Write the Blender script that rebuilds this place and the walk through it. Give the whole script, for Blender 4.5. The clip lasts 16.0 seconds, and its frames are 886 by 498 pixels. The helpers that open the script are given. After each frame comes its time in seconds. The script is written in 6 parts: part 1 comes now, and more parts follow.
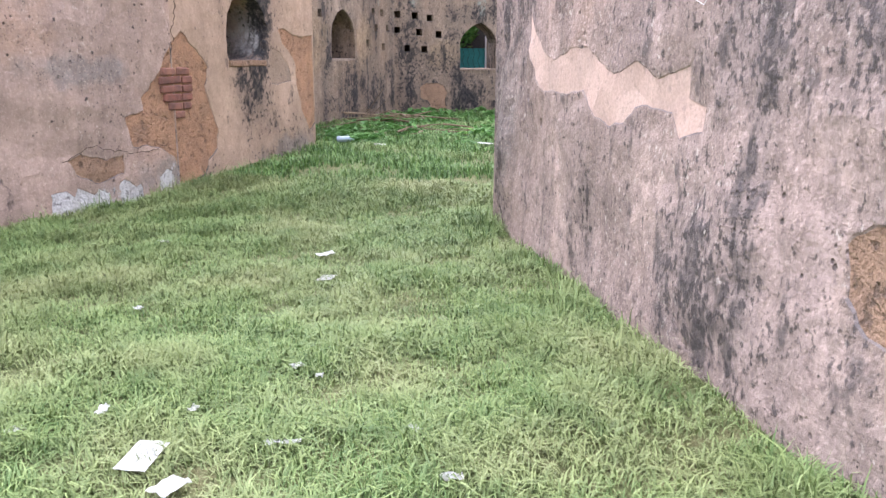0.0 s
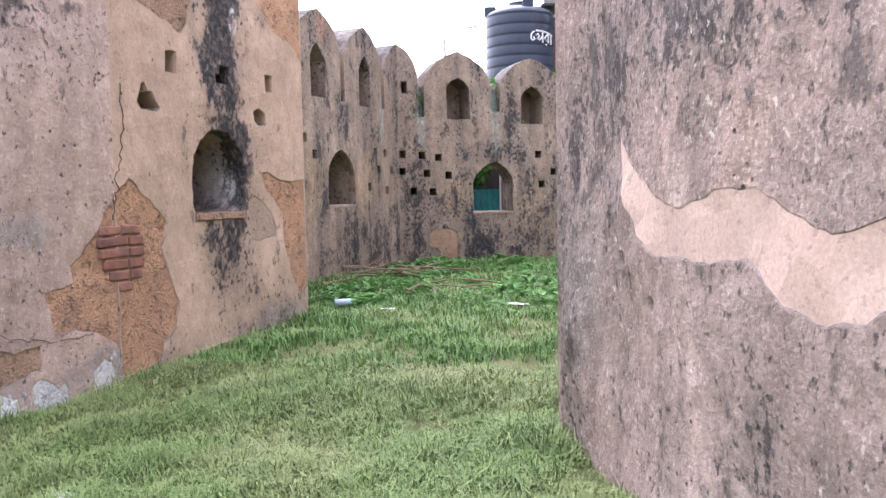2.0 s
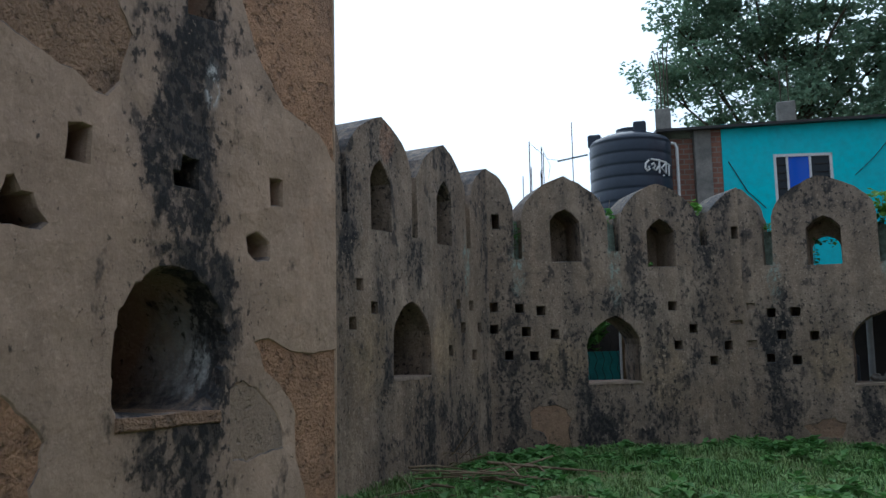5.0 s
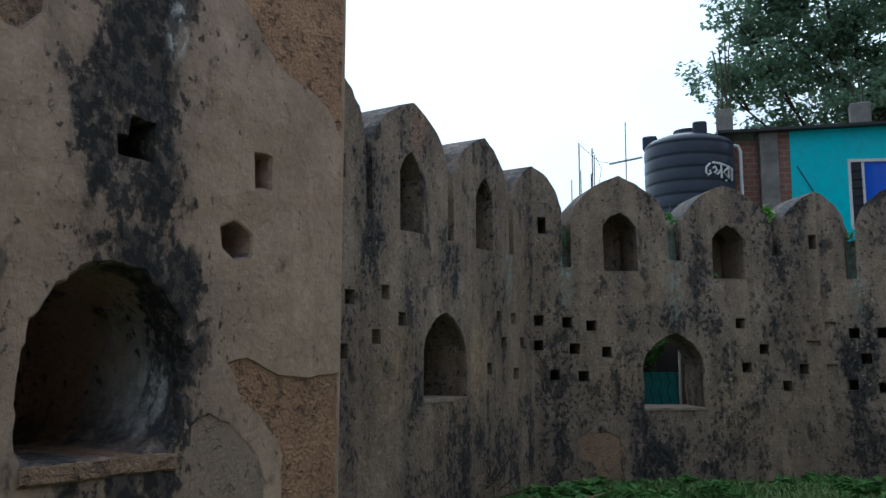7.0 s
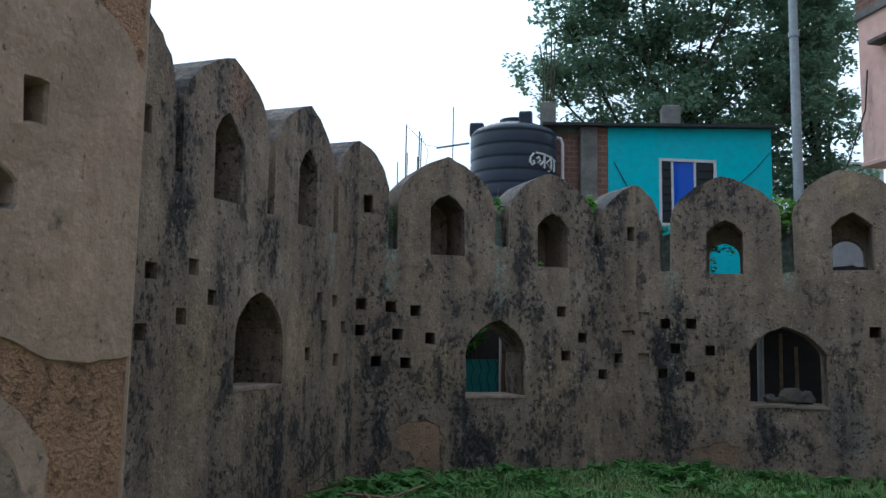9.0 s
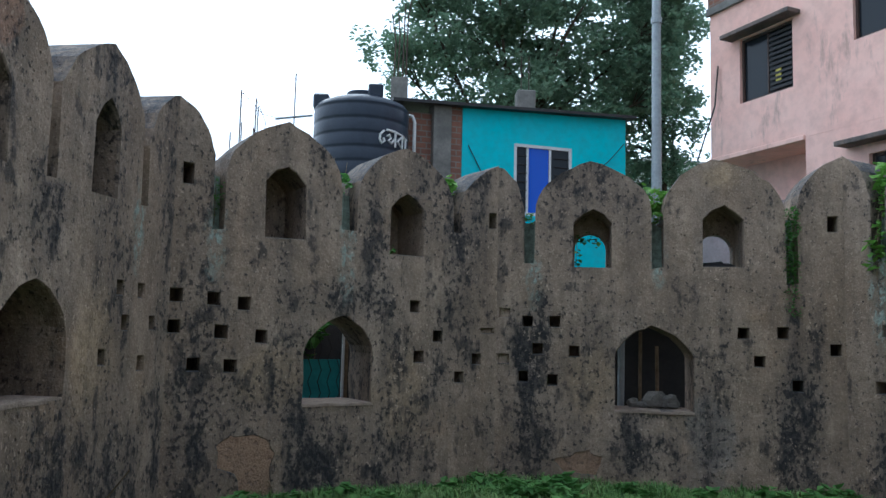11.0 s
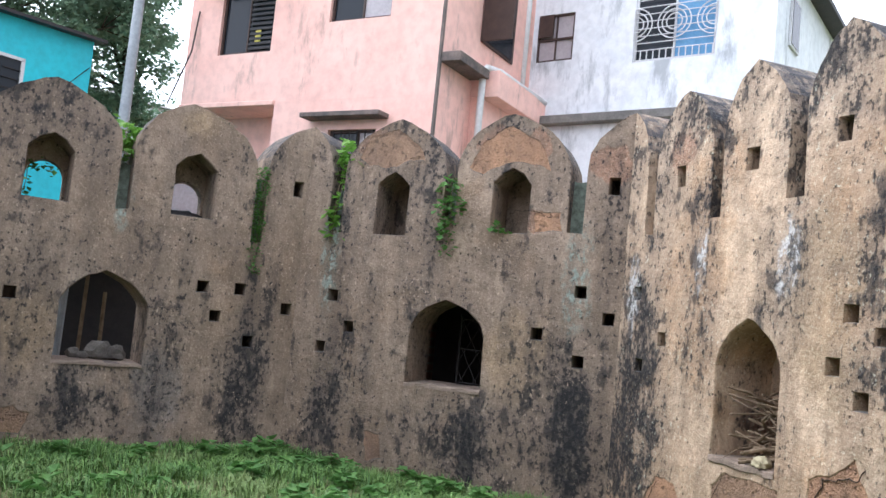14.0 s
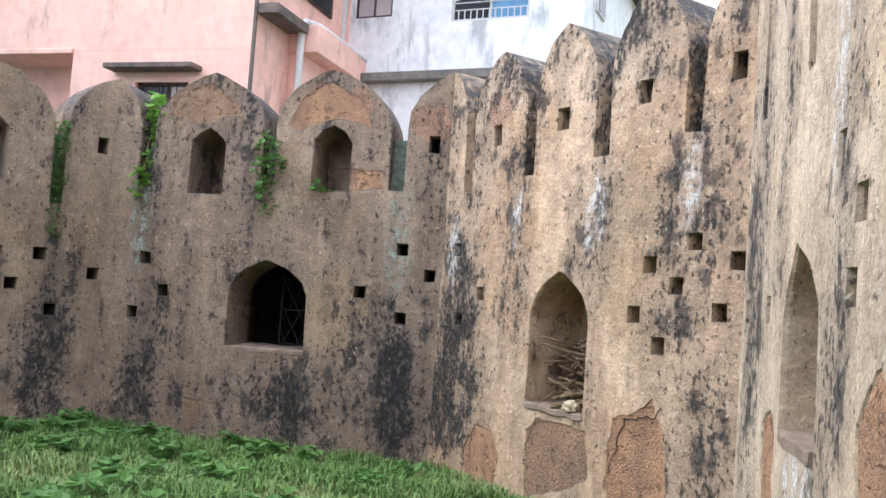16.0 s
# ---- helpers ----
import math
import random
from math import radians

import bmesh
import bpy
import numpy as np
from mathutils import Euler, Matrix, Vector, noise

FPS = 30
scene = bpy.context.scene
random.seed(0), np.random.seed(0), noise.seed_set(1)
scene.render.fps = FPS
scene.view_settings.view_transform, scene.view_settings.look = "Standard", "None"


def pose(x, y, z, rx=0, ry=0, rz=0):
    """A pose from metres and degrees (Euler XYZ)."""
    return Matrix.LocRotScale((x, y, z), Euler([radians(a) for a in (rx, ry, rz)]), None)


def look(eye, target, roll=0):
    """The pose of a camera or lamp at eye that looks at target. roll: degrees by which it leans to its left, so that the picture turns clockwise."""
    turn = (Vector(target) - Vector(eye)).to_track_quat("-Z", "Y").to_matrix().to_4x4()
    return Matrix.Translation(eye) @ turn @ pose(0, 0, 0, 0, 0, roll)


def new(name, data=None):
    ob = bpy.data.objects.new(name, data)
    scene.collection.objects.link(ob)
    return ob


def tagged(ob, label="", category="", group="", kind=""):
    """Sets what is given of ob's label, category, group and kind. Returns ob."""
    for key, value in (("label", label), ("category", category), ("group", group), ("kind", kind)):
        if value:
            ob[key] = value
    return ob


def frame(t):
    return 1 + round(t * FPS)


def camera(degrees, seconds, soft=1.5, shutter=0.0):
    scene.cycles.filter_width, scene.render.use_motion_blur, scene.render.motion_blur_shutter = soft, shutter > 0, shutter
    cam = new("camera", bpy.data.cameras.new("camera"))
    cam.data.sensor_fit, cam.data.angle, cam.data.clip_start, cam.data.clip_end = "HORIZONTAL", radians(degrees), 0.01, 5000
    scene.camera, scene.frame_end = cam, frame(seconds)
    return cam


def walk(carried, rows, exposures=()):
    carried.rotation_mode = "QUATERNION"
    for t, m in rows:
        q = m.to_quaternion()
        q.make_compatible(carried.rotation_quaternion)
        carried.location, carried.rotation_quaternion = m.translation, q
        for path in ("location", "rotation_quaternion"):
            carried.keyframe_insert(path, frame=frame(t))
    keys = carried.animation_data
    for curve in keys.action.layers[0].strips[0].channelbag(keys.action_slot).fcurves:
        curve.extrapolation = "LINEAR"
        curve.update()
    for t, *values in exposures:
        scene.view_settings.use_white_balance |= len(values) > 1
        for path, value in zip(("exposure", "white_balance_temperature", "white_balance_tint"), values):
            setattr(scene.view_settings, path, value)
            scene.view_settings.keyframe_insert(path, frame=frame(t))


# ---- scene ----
cam = camera(56.0, 16.0)
PATH = [
    (0.0, pose(1.648, -0.435, 1.411, 76.53, -0.28, 12.79)),
    (0.5, pose(1.505, 0.116, 1.373, 80.49, 0.33, 13.59)),
    (1.0, pose(1.332, 0.724, 1.411, 82.93, 0.59, 14.29)),
    (1.5, pose(1.037, 1.300, 1.431, 83.41, 0.78, 13.77)),
    (2.0, pose(0.836, 1.890, 1.447, 85.93, 1.10, 12.57)),
    (2.5, pose(0.645, 2.443, 1.423, 86.28, 0.91, 12.71)),
    (3.0, pose(0.447, 3.042, 1.450, 86.46, 0.90, 12.71)),
    (3.5, pose(0.302, 3.701, 1.517, 93.20, 0.83, 14.34)),
    (4.0, pose(0.079, 4.332, 1.506, 94.69, 0.64, 15.48)),
    (4.5, pose(-0.085, 4.957, 1.548, 94.81, 0.68, 15.71)),
    (5.0, pose(-0.209, 5.513, 1.608, 96.54, 1.23, 18.60)),
    (7.5, pose(-0.585, 6.759, 1.687, 97.33, -0.09, 21.51)),
    (8.0, pose(-0.625, 6.811, 1.675, 97.07, -0.53, 17.14)),
    (10.5, pose(-1.015, 8.390, 1.730, 96.04, -0.85, 1.44)),
    (11.0, pose(-1.022, 8.731, 1.808, 95.77, -1.39, -2.42)),
    (11.5, pose(-1.070, 8.929, 1.840, 95.61, -2.33, -8.79)),
    (12.0, pose(-1.210, 9.150, 1.850, 94.45, -2.31, -16.78)),
    (12.5, pose(-1.256, 9.224, 1.829, 94.12, -2.83, -22.58)),
    (13.0, pose(-1.234, 9.250, 1.817, 93.91, -3.96, -28.64)),
    (13.5, pose(-1.199, 9.272, 1.813, 94.38, -5.29, -35.42)),
    (14.0, pose(-1.181, 9.282, 1.811, 94.69, -5.69, -40.33)),
    (14.5, pose(-1.136, 9.299, 1.809, 94.27, -5.70, -44.46)),
    (15.0, pose(-1.172, 9.293, 1.814, 94.12, -5.40, -48.23)),
    (15.5, pose(-1.154, 9.285, 1.812, 93.43, -4.79, -49.99)),
    (16.0, pose(-1.152, 9.284, 1.814, 92.86, -4.12, -52.37)),
]
walk(cam, PATH, [(0.0, 1.58, 5850, 23), (1.0, 1.8, 5850, 24), (1.5, 1.75, 5850, 23), (2.5, 1.3, 5800, 24), (3.0, 1.05, 5800, 22), (3.5, 0.9, 5700, 18), (4.0, 0.15, 5550, 11), (5.0, -0.5, 5300, 4),
                (7.5, -0.6, 5250, 3), (10.5, -0.2, 5200, 3), (11.5, 0.1, 5250, 5), (12.5, 0.55, 5350, 8), (14.0, 0.85, 5800, 13), (16.0, 0.9, 5950, 14)])

# ---- sky, sun ----
SUN_ELEV, SUN_DIR = radians(50), Vector((-0.5, 0.85, 0))
world = bpy.data.worlds.new("sky")
scene.world = world
world.use_nodes = True
wn, wl = world.node_tree.nodes, world.node_tree.links
wn.clear()
w_sky = wn.new("ShaderNodeTexSky")
w_sky.sky_type, w_sky.sun_disc = "NISHITA", False
w_sky.sun_elevation = SUN_ELEV
w_sky.sun_rotation = math.atan2(SUN_DIR.x, SUN_DIR.y)
w_sky.air_density, w_sky.dust_density = 1.0, 3.0
w_gain = wn.new("ShaderNodeMix")
w_gain.data_type = "RGBA"
w_gain.blend_type = "MULTIPLY"
w_gain.inputs[0].default_value = 1.0
w_gain.inputs[7].default_value = (0.11, 0.11, 0.11, 1)
w_noise = wn.new("ShaderNodeTexNoise")
w_noise.inputs["Scale"].default_value = 2.2
w_noise.inputs["Detail"].default_value = 5
w_ramp = wn.new("ShaderNodeMapRange")
w_ramp.inputs[1].default_value, w_ramp.inputs[2].default_value = 0.3, 0.62
w_ramp.inputs[3].default_value, w_ramp.inputs[4].default_value = 0.72, 0.97
w_mix = wn.new("ShaderNodeMix")
w_mix.data_type = "RGBA"
w_mix.inputs[7].default_value = (1.08, 1.12, 1.18, 1)
w_bg = wn.new("ShaderNodeBackground")
w_out = wn.new("ShaderNodeOutputWorld")
w_co = wn.new("ShaderNodeTexCoord")
wl.new(w_co.outputs["Generated"], w_noise.inputs["Vector"])
wl.new(w_noise.outputs["Fac"], w_ramp.inputs[0])
wl.new(w_sky.outputs[0], w_gain.inputs[6])
wl.new(w_gain.outputs[2], w_mix.inputs[6])
wl.new(w_ramp.outputs[0], w_mix.inputs[0])
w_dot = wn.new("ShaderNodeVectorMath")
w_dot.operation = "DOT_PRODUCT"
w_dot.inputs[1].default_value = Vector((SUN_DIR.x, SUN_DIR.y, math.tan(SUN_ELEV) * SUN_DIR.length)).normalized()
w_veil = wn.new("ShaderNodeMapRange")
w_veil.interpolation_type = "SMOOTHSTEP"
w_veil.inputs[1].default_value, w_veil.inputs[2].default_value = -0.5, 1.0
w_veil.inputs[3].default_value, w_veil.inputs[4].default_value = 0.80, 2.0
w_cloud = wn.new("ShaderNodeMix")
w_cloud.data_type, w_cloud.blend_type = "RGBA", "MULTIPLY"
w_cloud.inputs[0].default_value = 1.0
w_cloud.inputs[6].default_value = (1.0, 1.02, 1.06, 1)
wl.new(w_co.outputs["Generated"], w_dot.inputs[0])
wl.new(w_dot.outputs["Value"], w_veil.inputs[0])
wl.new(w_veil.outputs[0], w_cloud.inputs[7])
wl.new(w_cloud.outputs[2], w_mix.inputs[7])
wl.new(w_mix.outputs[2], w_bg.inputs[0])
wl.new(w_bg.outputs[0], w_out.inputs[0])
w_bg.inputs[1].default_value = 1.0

sun_data = bpy.data.lights.new("sun", "SUN")
sun_data.energy, sun_data.angle, sun_data.color = 1.3, radians(40), (1.0, 0.95, 0.87)
sun = new("sun", sun_data)
sun.matrix_world = look(Vector((SUN_DIR.x, SUN_DIR.y, math.tan(SUN_ELEV) * SUN_DIR.length)) * 30, (0, 0, 0))


# ---- plan of the fort: inner corners of the bastion, and the walls of the way in ----
V0, V1, V2, V3, V4 = (-3.45, 17.3), (0.10, 19.29), (4.24, 18.58), (6.28, 15.06), (4.87, 11.22)
VA, VD, VN = (-4.22, 13.3), (0.75, 9.15), (-2.71, 10.68)
N0, NB, R0, R1 = (-3.36, 8.1), (-6.5, -0.36), (0.37, 7.42), (5.0, -2.5)


def plan(P, Q):
    P, Q = Vector((P[0], P[1], 0)), Vector((Q[0], Q[1], 0))
    d = (Q - P).normalized()
    return P, d, Vector((-d.y, d.x, 0)), (Q - P).length



# ---- materials ----
MOULD = (0.026, 0.027, 0.030)


class Mat:
    """A small node builder round one Principled shader."""

    def __init__(self, name, rough=0.9, metal=0.0):
        self.m = bpy.data.materials.new(name)
        self.m.use_nodes = True
        self.n, self.l = self.m.node_tree.nodes, self.m.node_tree.links
        self.b = self.n["Principled BSDF"]
        self.b.inputs["Roughness"].default_value = rough
        self.b.inputs["Metallic"].default_value = metal
        self.b.inputs["Specular IOR Level"].default_value = 0.3
        self.pos = self.n.new("ShaderNodeNewGeometry").outputs["Position"]

    def scaled(self, v):
        k = self.n.new("ShaderNodeVectorMath")
        k.operation = "MULTIPLY"
        k.inputs[1].default_value = v
        self.l.new(self.pos, k.inputs[0])
        return k.outputs[0]

    def noise(self, scale, detail=4, stretch=(1, 1, 1), lo=0.35, hi=0.65, rough=0.55, shift=0.0):
        t = self.n.new("ShaderNodeTexNoise")
        t.inputs["Scale"].default_value, t.inputs["Detail"].default_value = scale, detail
        t.inputs["Roughness"].default_value = rough
        v = self.scaled(stretch)
        if shift:
            a = self.n.new("ShaderNodeVectorMath")
            a.inputs[1].default_value = (shift, shift * 0.7, shift * 1.3)
            self.l.new(v, a.inputs[0])
            v = a.outputs[0]
        self.l.new(v, t.inputs["Vector"])
        r = self.n.new("ShaderNodeMapRange")
        r.inputs[1].default_value, r.inputs[2].default_value = lo, hi
        self.l.new(t.outputs["Fac"], r.inputs[0])
        return r.outputs[0]

    def times(self, a, b, op="MULTIPLY"):
        k = self.n.new("ShaderNodeMath")
        k.operation = op
        for i, v in enumerate((a, b)):
            if isinstance(v, (int, float)):
                k.inputs[i].default_value = v
            else:
                self.l.new(v, k.inputs[i])
        return k.outputs[0]

    def mix(self, fac, a, b):
        k = self.n.new("ShaderNodeMix")
        k.data_type = "RGBA"
        for i, v in ((0, fac), (6, a), (7, b)):
            if isinstance(v, (int, float)):
                k.inputs[i].default_value = v
            elif isinstance(v, tuple):
                k.inputs[i].default_value = (*v, 1)
            else:
                self.l.new(v, k.inputs[i])
        return k.outputs[2]

    def height(self, lo, hi):
        s = self.n.new("ShaderNodeSeparateXYZ")
        self.l.new(self.pos, s.inputs[0])
        r = self.n.new("ShaderNodeMapRange")
        r.inputs[1].default_value, r.inputs[2].default_value = lo, hi
        self.l.new(s.outputs[2], r.inputs[0])
        return r.outputs[0]

    def random(self):
        return self.n.new("ShaderNodeObjectInfo").outputs["Random"]

    def island(self):
        g = self.n.new("ShaderNodeNewGeometry")
        return g.outputs["Random Per Island"]

    def bump(self, h, dist, strength=1.0):
        k = self.n.new("ShaderNodeBump")
        k.inputs["Distance"].default_value, k.inputs["Strength"].default_value = dist, strength
        self.l.new(h, k.inputs["Height"])
        self.l.new(k.outputs[0], self.b.inputs["Normal"])

    def colour(self, c):
        if isinstance(c, tuple):
            self.b.inputs["Base Color"].default_value = (*c, 1)
        else:
            self.l.new(c, self.b.inputs["Base Color"])
        return self


SPOTS = {  # colour, strength, softness of the edge, break-up, sunken coat
    "orange": ((0.57, 0.32, 0.205), 0.85, 0.10, 0.65, 0.4),
    "smear": ((0.80, 0.61, 0.51), 0.85, 0.16, 0.48, 0.3),
    "tan": ((0.50, 0.36, 0.22), 0.75, 0.25, 0.5, 0.0),
    "pale": ((0.74, 0.56, 0.475), 0.6, 0.45, 0.65, 0.0),
    "white": ((0.70, 0.69, 0.67), 0.85, 0.25, 0.7, 0.0),
    "grey": ((0.30, 0.28, 0.26), 0.7, 0.30, 0.7, 0.0),
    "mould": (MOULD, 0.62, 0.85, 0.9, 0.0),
    # a weaker, softer darkening in the mould colour
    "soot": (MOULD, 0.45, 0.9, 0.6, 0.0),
    "lichen": ((0.33, 0.39, 0.335), 0.9, 0.4, 0.6, 0.0),
    "limewash": ((0.50, 0.52, 0.52), 0.8, 0.5, 0.8, 0.0),
    "brick": ((0.26, 0.125, 0.085), 0.9, 0.12, 0.5, 0.5),
}


def plaster(name, light, mid, tan, mould, mould_amount=0.5, tan_lo=0.5, pits=True, shift=0.0, spots=(), grain=0.8):
    """Weathered lime plaster: pale and brown washes, tan bare coats, mould that thickens from single specks to black crusts, pits.
    spots: (P, Q, s, z, half width, half height, kind) of coats, repairs and stains on the wall from P to Q."""
    m = Mat(name, 0.93)
    c = m.mix(m.noise(0.8, 6, (1, 1, 0.6), 0.34, 0.66, 0.6, shift), light, mid)
    c = m.mix(m.times(m.noise(0.6, 8, (1, 1, 1), tan_lo, tan_lo + 0.08, 0.62, shift + 7), 0.7), c, tan)
    c = m.mix(m.times(m.noise(3.2, 6, (1, 1, 0.45), 0.40, 0.64, 0.64, shift + 2), 0.68 * grain), c, tuple(v * 0.55 for v in mid))
    mottle = m.noise(11, 6, (1, 1, 0.8), 0.36, 0.64, 0.62, shift + 5)
    fine = m.noise(34, 5, (1, 1, 0.85), 0.36, 0.64, 0.65, shift + 9)
    edge = m.noise(2.6, 7, (1, 1, 0.75), 0.0, 1.0, 0.62, shift + 23)
    # how thick the mould is: runs down the wall and blotches, plus the named stains
    runs = m.noise(2.3, 6, (1, 1, 0.11), 0.40, 0.70, 0.64, shift + 4)
    blot = m.noise(1.4, 7, (1, 1, 0.55), 0.40, 0.70, 0.64, shift + 11)
    thick = m.times(m.times(m.times(runs, 0.55), m.times(blot, 0.60), "ADD"), mould_amount)
    film = m.times(m.times(m.noise(4.2, 6, (1, 1, 0.16), 0.36, 0.66, 0.66, shift + 61), m.times(runs, 0.45, "ADD")), mould_amount)
    sunk, coats = 0.0, []
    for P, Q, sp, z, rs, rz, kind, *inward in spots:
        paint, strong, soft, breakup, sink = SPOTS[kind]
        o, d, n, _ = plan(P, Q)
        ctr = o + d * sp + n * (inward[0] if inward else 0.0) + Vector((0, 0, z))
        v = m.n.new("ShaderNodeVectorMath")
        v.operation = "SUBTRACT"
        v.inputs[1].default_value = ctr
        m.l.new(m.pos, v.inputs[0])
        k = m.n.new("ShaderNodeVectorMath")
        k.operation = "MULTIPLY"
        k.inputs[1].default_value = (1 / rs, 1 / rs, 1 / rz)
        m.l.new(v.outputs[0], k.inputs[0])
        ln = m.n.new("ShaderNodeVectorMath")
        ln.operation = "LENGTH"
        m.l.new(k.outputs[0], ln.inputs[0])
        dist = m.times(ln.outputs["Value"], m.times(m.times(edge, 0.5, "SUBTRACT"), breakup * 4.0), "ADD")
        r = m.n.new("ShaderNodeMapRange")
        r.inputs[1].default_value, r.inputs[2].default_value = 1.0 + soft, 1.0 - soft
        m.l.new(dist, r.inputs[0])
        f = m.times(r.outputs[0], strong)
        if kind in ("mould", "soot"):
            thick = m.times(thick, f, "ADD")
        else:
            coats.append((f, paint, kind))
        if sink:
            sunk = m.times(sunk, m.times(f, sink), "ADD")
    for f, paint, kind in coats:
        if kind not in ("white", "lichen"):
            c = m.mix(f, c, m.mix(mottle, paint, tuple(v * 0.74 for v in paint)))
    c = m.mix(m.times(m.noise(8, 6, (1, 1, 0.85), 0.44, 0.60, 0.66, shift + 91), 0.34 * grain), c, tuple(v * 0.42 for v in mid))
    c = m.mix(m.times(m.times(mottle, fine), 0.65 * grain), c, tuple(v * 0.36 for v in mid))
    c = m.mix(m.times(m.noise(46, 3, (1, 1, 0.9), 0.54, 0.66, 0.6, shift + 71), 0.45 * grain), c, tuple(min(0.85, v * 1.25) for v in light))
    # a thin grey film first, then specks that run together where it is thick
    c = m.mix(m.times(m.times(film, 1.0, "MINIMUM"), 0.55), c, tuple(0.30 * v + 0.5 * w for v, w in zip(mid, mould)))
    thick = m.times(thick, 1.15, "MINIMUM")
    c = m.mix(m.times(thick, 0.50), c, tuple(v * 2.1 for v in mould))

    def crust(scale, stretch, level, gain, off):
        t = m.n.new("ShaderNodeTexNoise")
        t.inputs["Scale"].default_value, t.inputs["Detail"].default_value, t.inputs["Roughness"].default_value = scale, 4, 0.62
        sh = m.n.new("ShaderNodeVectorMath")
        sh.inputs[1].default_value = (shift + off, shift * 0.6, off * 1.7)
        m.l.new(m.scaled(stretch), sh.inputs[0])
        m.l.new(sh.outputs[0], t.inputs["Vector"])
        v = m.times(t.outputs["Fac"], m.times(thick, gain), "ADD")
        r = m.n.new("ShaderNodeMapRange")
        r.interpolation_type = "SMOOTHSTEP"
        r.inputs[1].default_value, r.inputs[2].default_value = level, level + 0.13
        m.l.new(v, r.inputs[0])
        return r.outputs[0]

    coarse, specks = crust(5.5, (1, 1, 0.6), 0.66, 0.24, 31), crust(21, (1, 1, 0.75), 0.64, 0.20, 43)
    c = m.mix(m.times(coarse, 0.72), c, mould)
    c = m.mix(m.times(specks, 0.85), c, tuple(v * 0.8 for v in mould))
    for f, paint, kind in coats:
        if kind in ("white", "lichen"):
            flake = m.noise(14, 5, (1, 1, 0.6), 0.49, 0.57, 0.65, shift + 83)
            c = m.mix(m.times(f, m.times(m.times(flake, 0.88), 0.12, "ADD")), c, m.mix(fine, paint, tuple(v * 0.6 for v in paint)))
    spatter = m.noise(26, 4, (1, 1, 0.8), 0.61, 0.67, 0.6, shift + 43)
    c = m.mix(m.times(m.times(spatter, m.noise(1.6, 5, (1, 1, 0.8), 0.42, 0.60, 0.6, shift + 47)), 0.5 * grain), c, tuple(min(0.8, v * 1.45) for v in light))
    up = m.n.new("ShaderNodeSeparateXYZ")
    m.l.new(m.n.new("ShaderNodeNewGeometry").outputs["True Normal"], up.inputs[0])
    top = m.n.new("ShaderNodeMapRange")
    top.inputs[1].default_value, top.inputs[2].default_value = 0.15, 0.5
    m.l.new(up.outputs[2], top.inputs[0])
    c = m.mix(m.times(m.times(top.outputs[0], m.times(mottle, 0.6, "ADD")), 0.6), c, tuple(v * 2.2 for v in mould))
    rough_h = m.noise(30, 6, (1, 1, 1), 0.25, 0.75, 0.66)
    h = m.times(m.times(rough_h, 0.55), m.times(m.times(coarse, specks, "ADD"), 0.3), "ADD")
    if pits:
        for scale, keep_lo, far in ((13, 0.54, 0.19), (31, 0.54, 0.20)):
            v = m.n.new("ShaderNodeTexVoronoi")
            v.inputs["Scale"].default_value = scale
            m.l.new(m.scaled((1, 1, 0.9)), v.inputs["Vector"])
            r = m.n.new("ShaderNodeMapRange")
            r.inputs[1].default_value, r.inputs[2].default_value = far, far - 0.08
            m.l.new(v.outputs["Distance"], r.inputs[0])
            pit = m.times(r.outputs[0], m.noise(1.7, 4, (1, 1, 1), keep_lo, keep_lo + 0.08, 0.6, shift + scale))
            c = m.mix(m.times(pit, 0.75), c, tuple(v * 0.6 for v in mould))
            h = m.times(h, m.times(pit, -1.4), "ADD")
    h = m.times(h, m.times(m.noise(4, 5, (1, 1, 1), 0.3, 0.7), 1.5), "ADD")
    if sunk:
        h = m.times(h, m.times(sunk, -2.5), "ADD")
        h = m.times(h, m.times(m.times(sunk, rough_h), 1.8), "ADD")
    m.colour(c)
    m.bump(h, 0.005 + 0.007 * grain, 1.0)
    return m.m


def rough_mat(name, a, b, scale, rough=0.9, bump=0.01, metal=0.0, lo=0.35, hi=0.65, stretch=(1, 1, 1), dirt=None, dirt_lo=0.55):
    m = Mat(name, rough, metal)
    c = m.mix(m.noise(scale, 6, stretch, lo, hi, 0.65), a, b)
    c = m.mix(m.times(m.noise(scale * 6, 4, stretch, 0.4, 0.7, 0.6), 0.35), c, tuple(v * 0.6 for v in b))
    if dirt:
        c = m.mix(m.times(m.noise(1.4, 8, (1, 1, 0.3), dirt_lo, dirt_lo + 0.1, 0.7, 3), 0.8), c, dirt)
    m.colour(c)
    if bump:
        m.bump(m.noise(scale * 8, 6, (1, 1, 1), 0.2, 0.8, 0.7), bump, 0.8)
    return m.m


M_LICHEN = rough_mat("grey_green_lichen", (0.27, 0.33, 0.27), (0.13, 0.15, 0.12), 14, bump=0.01)


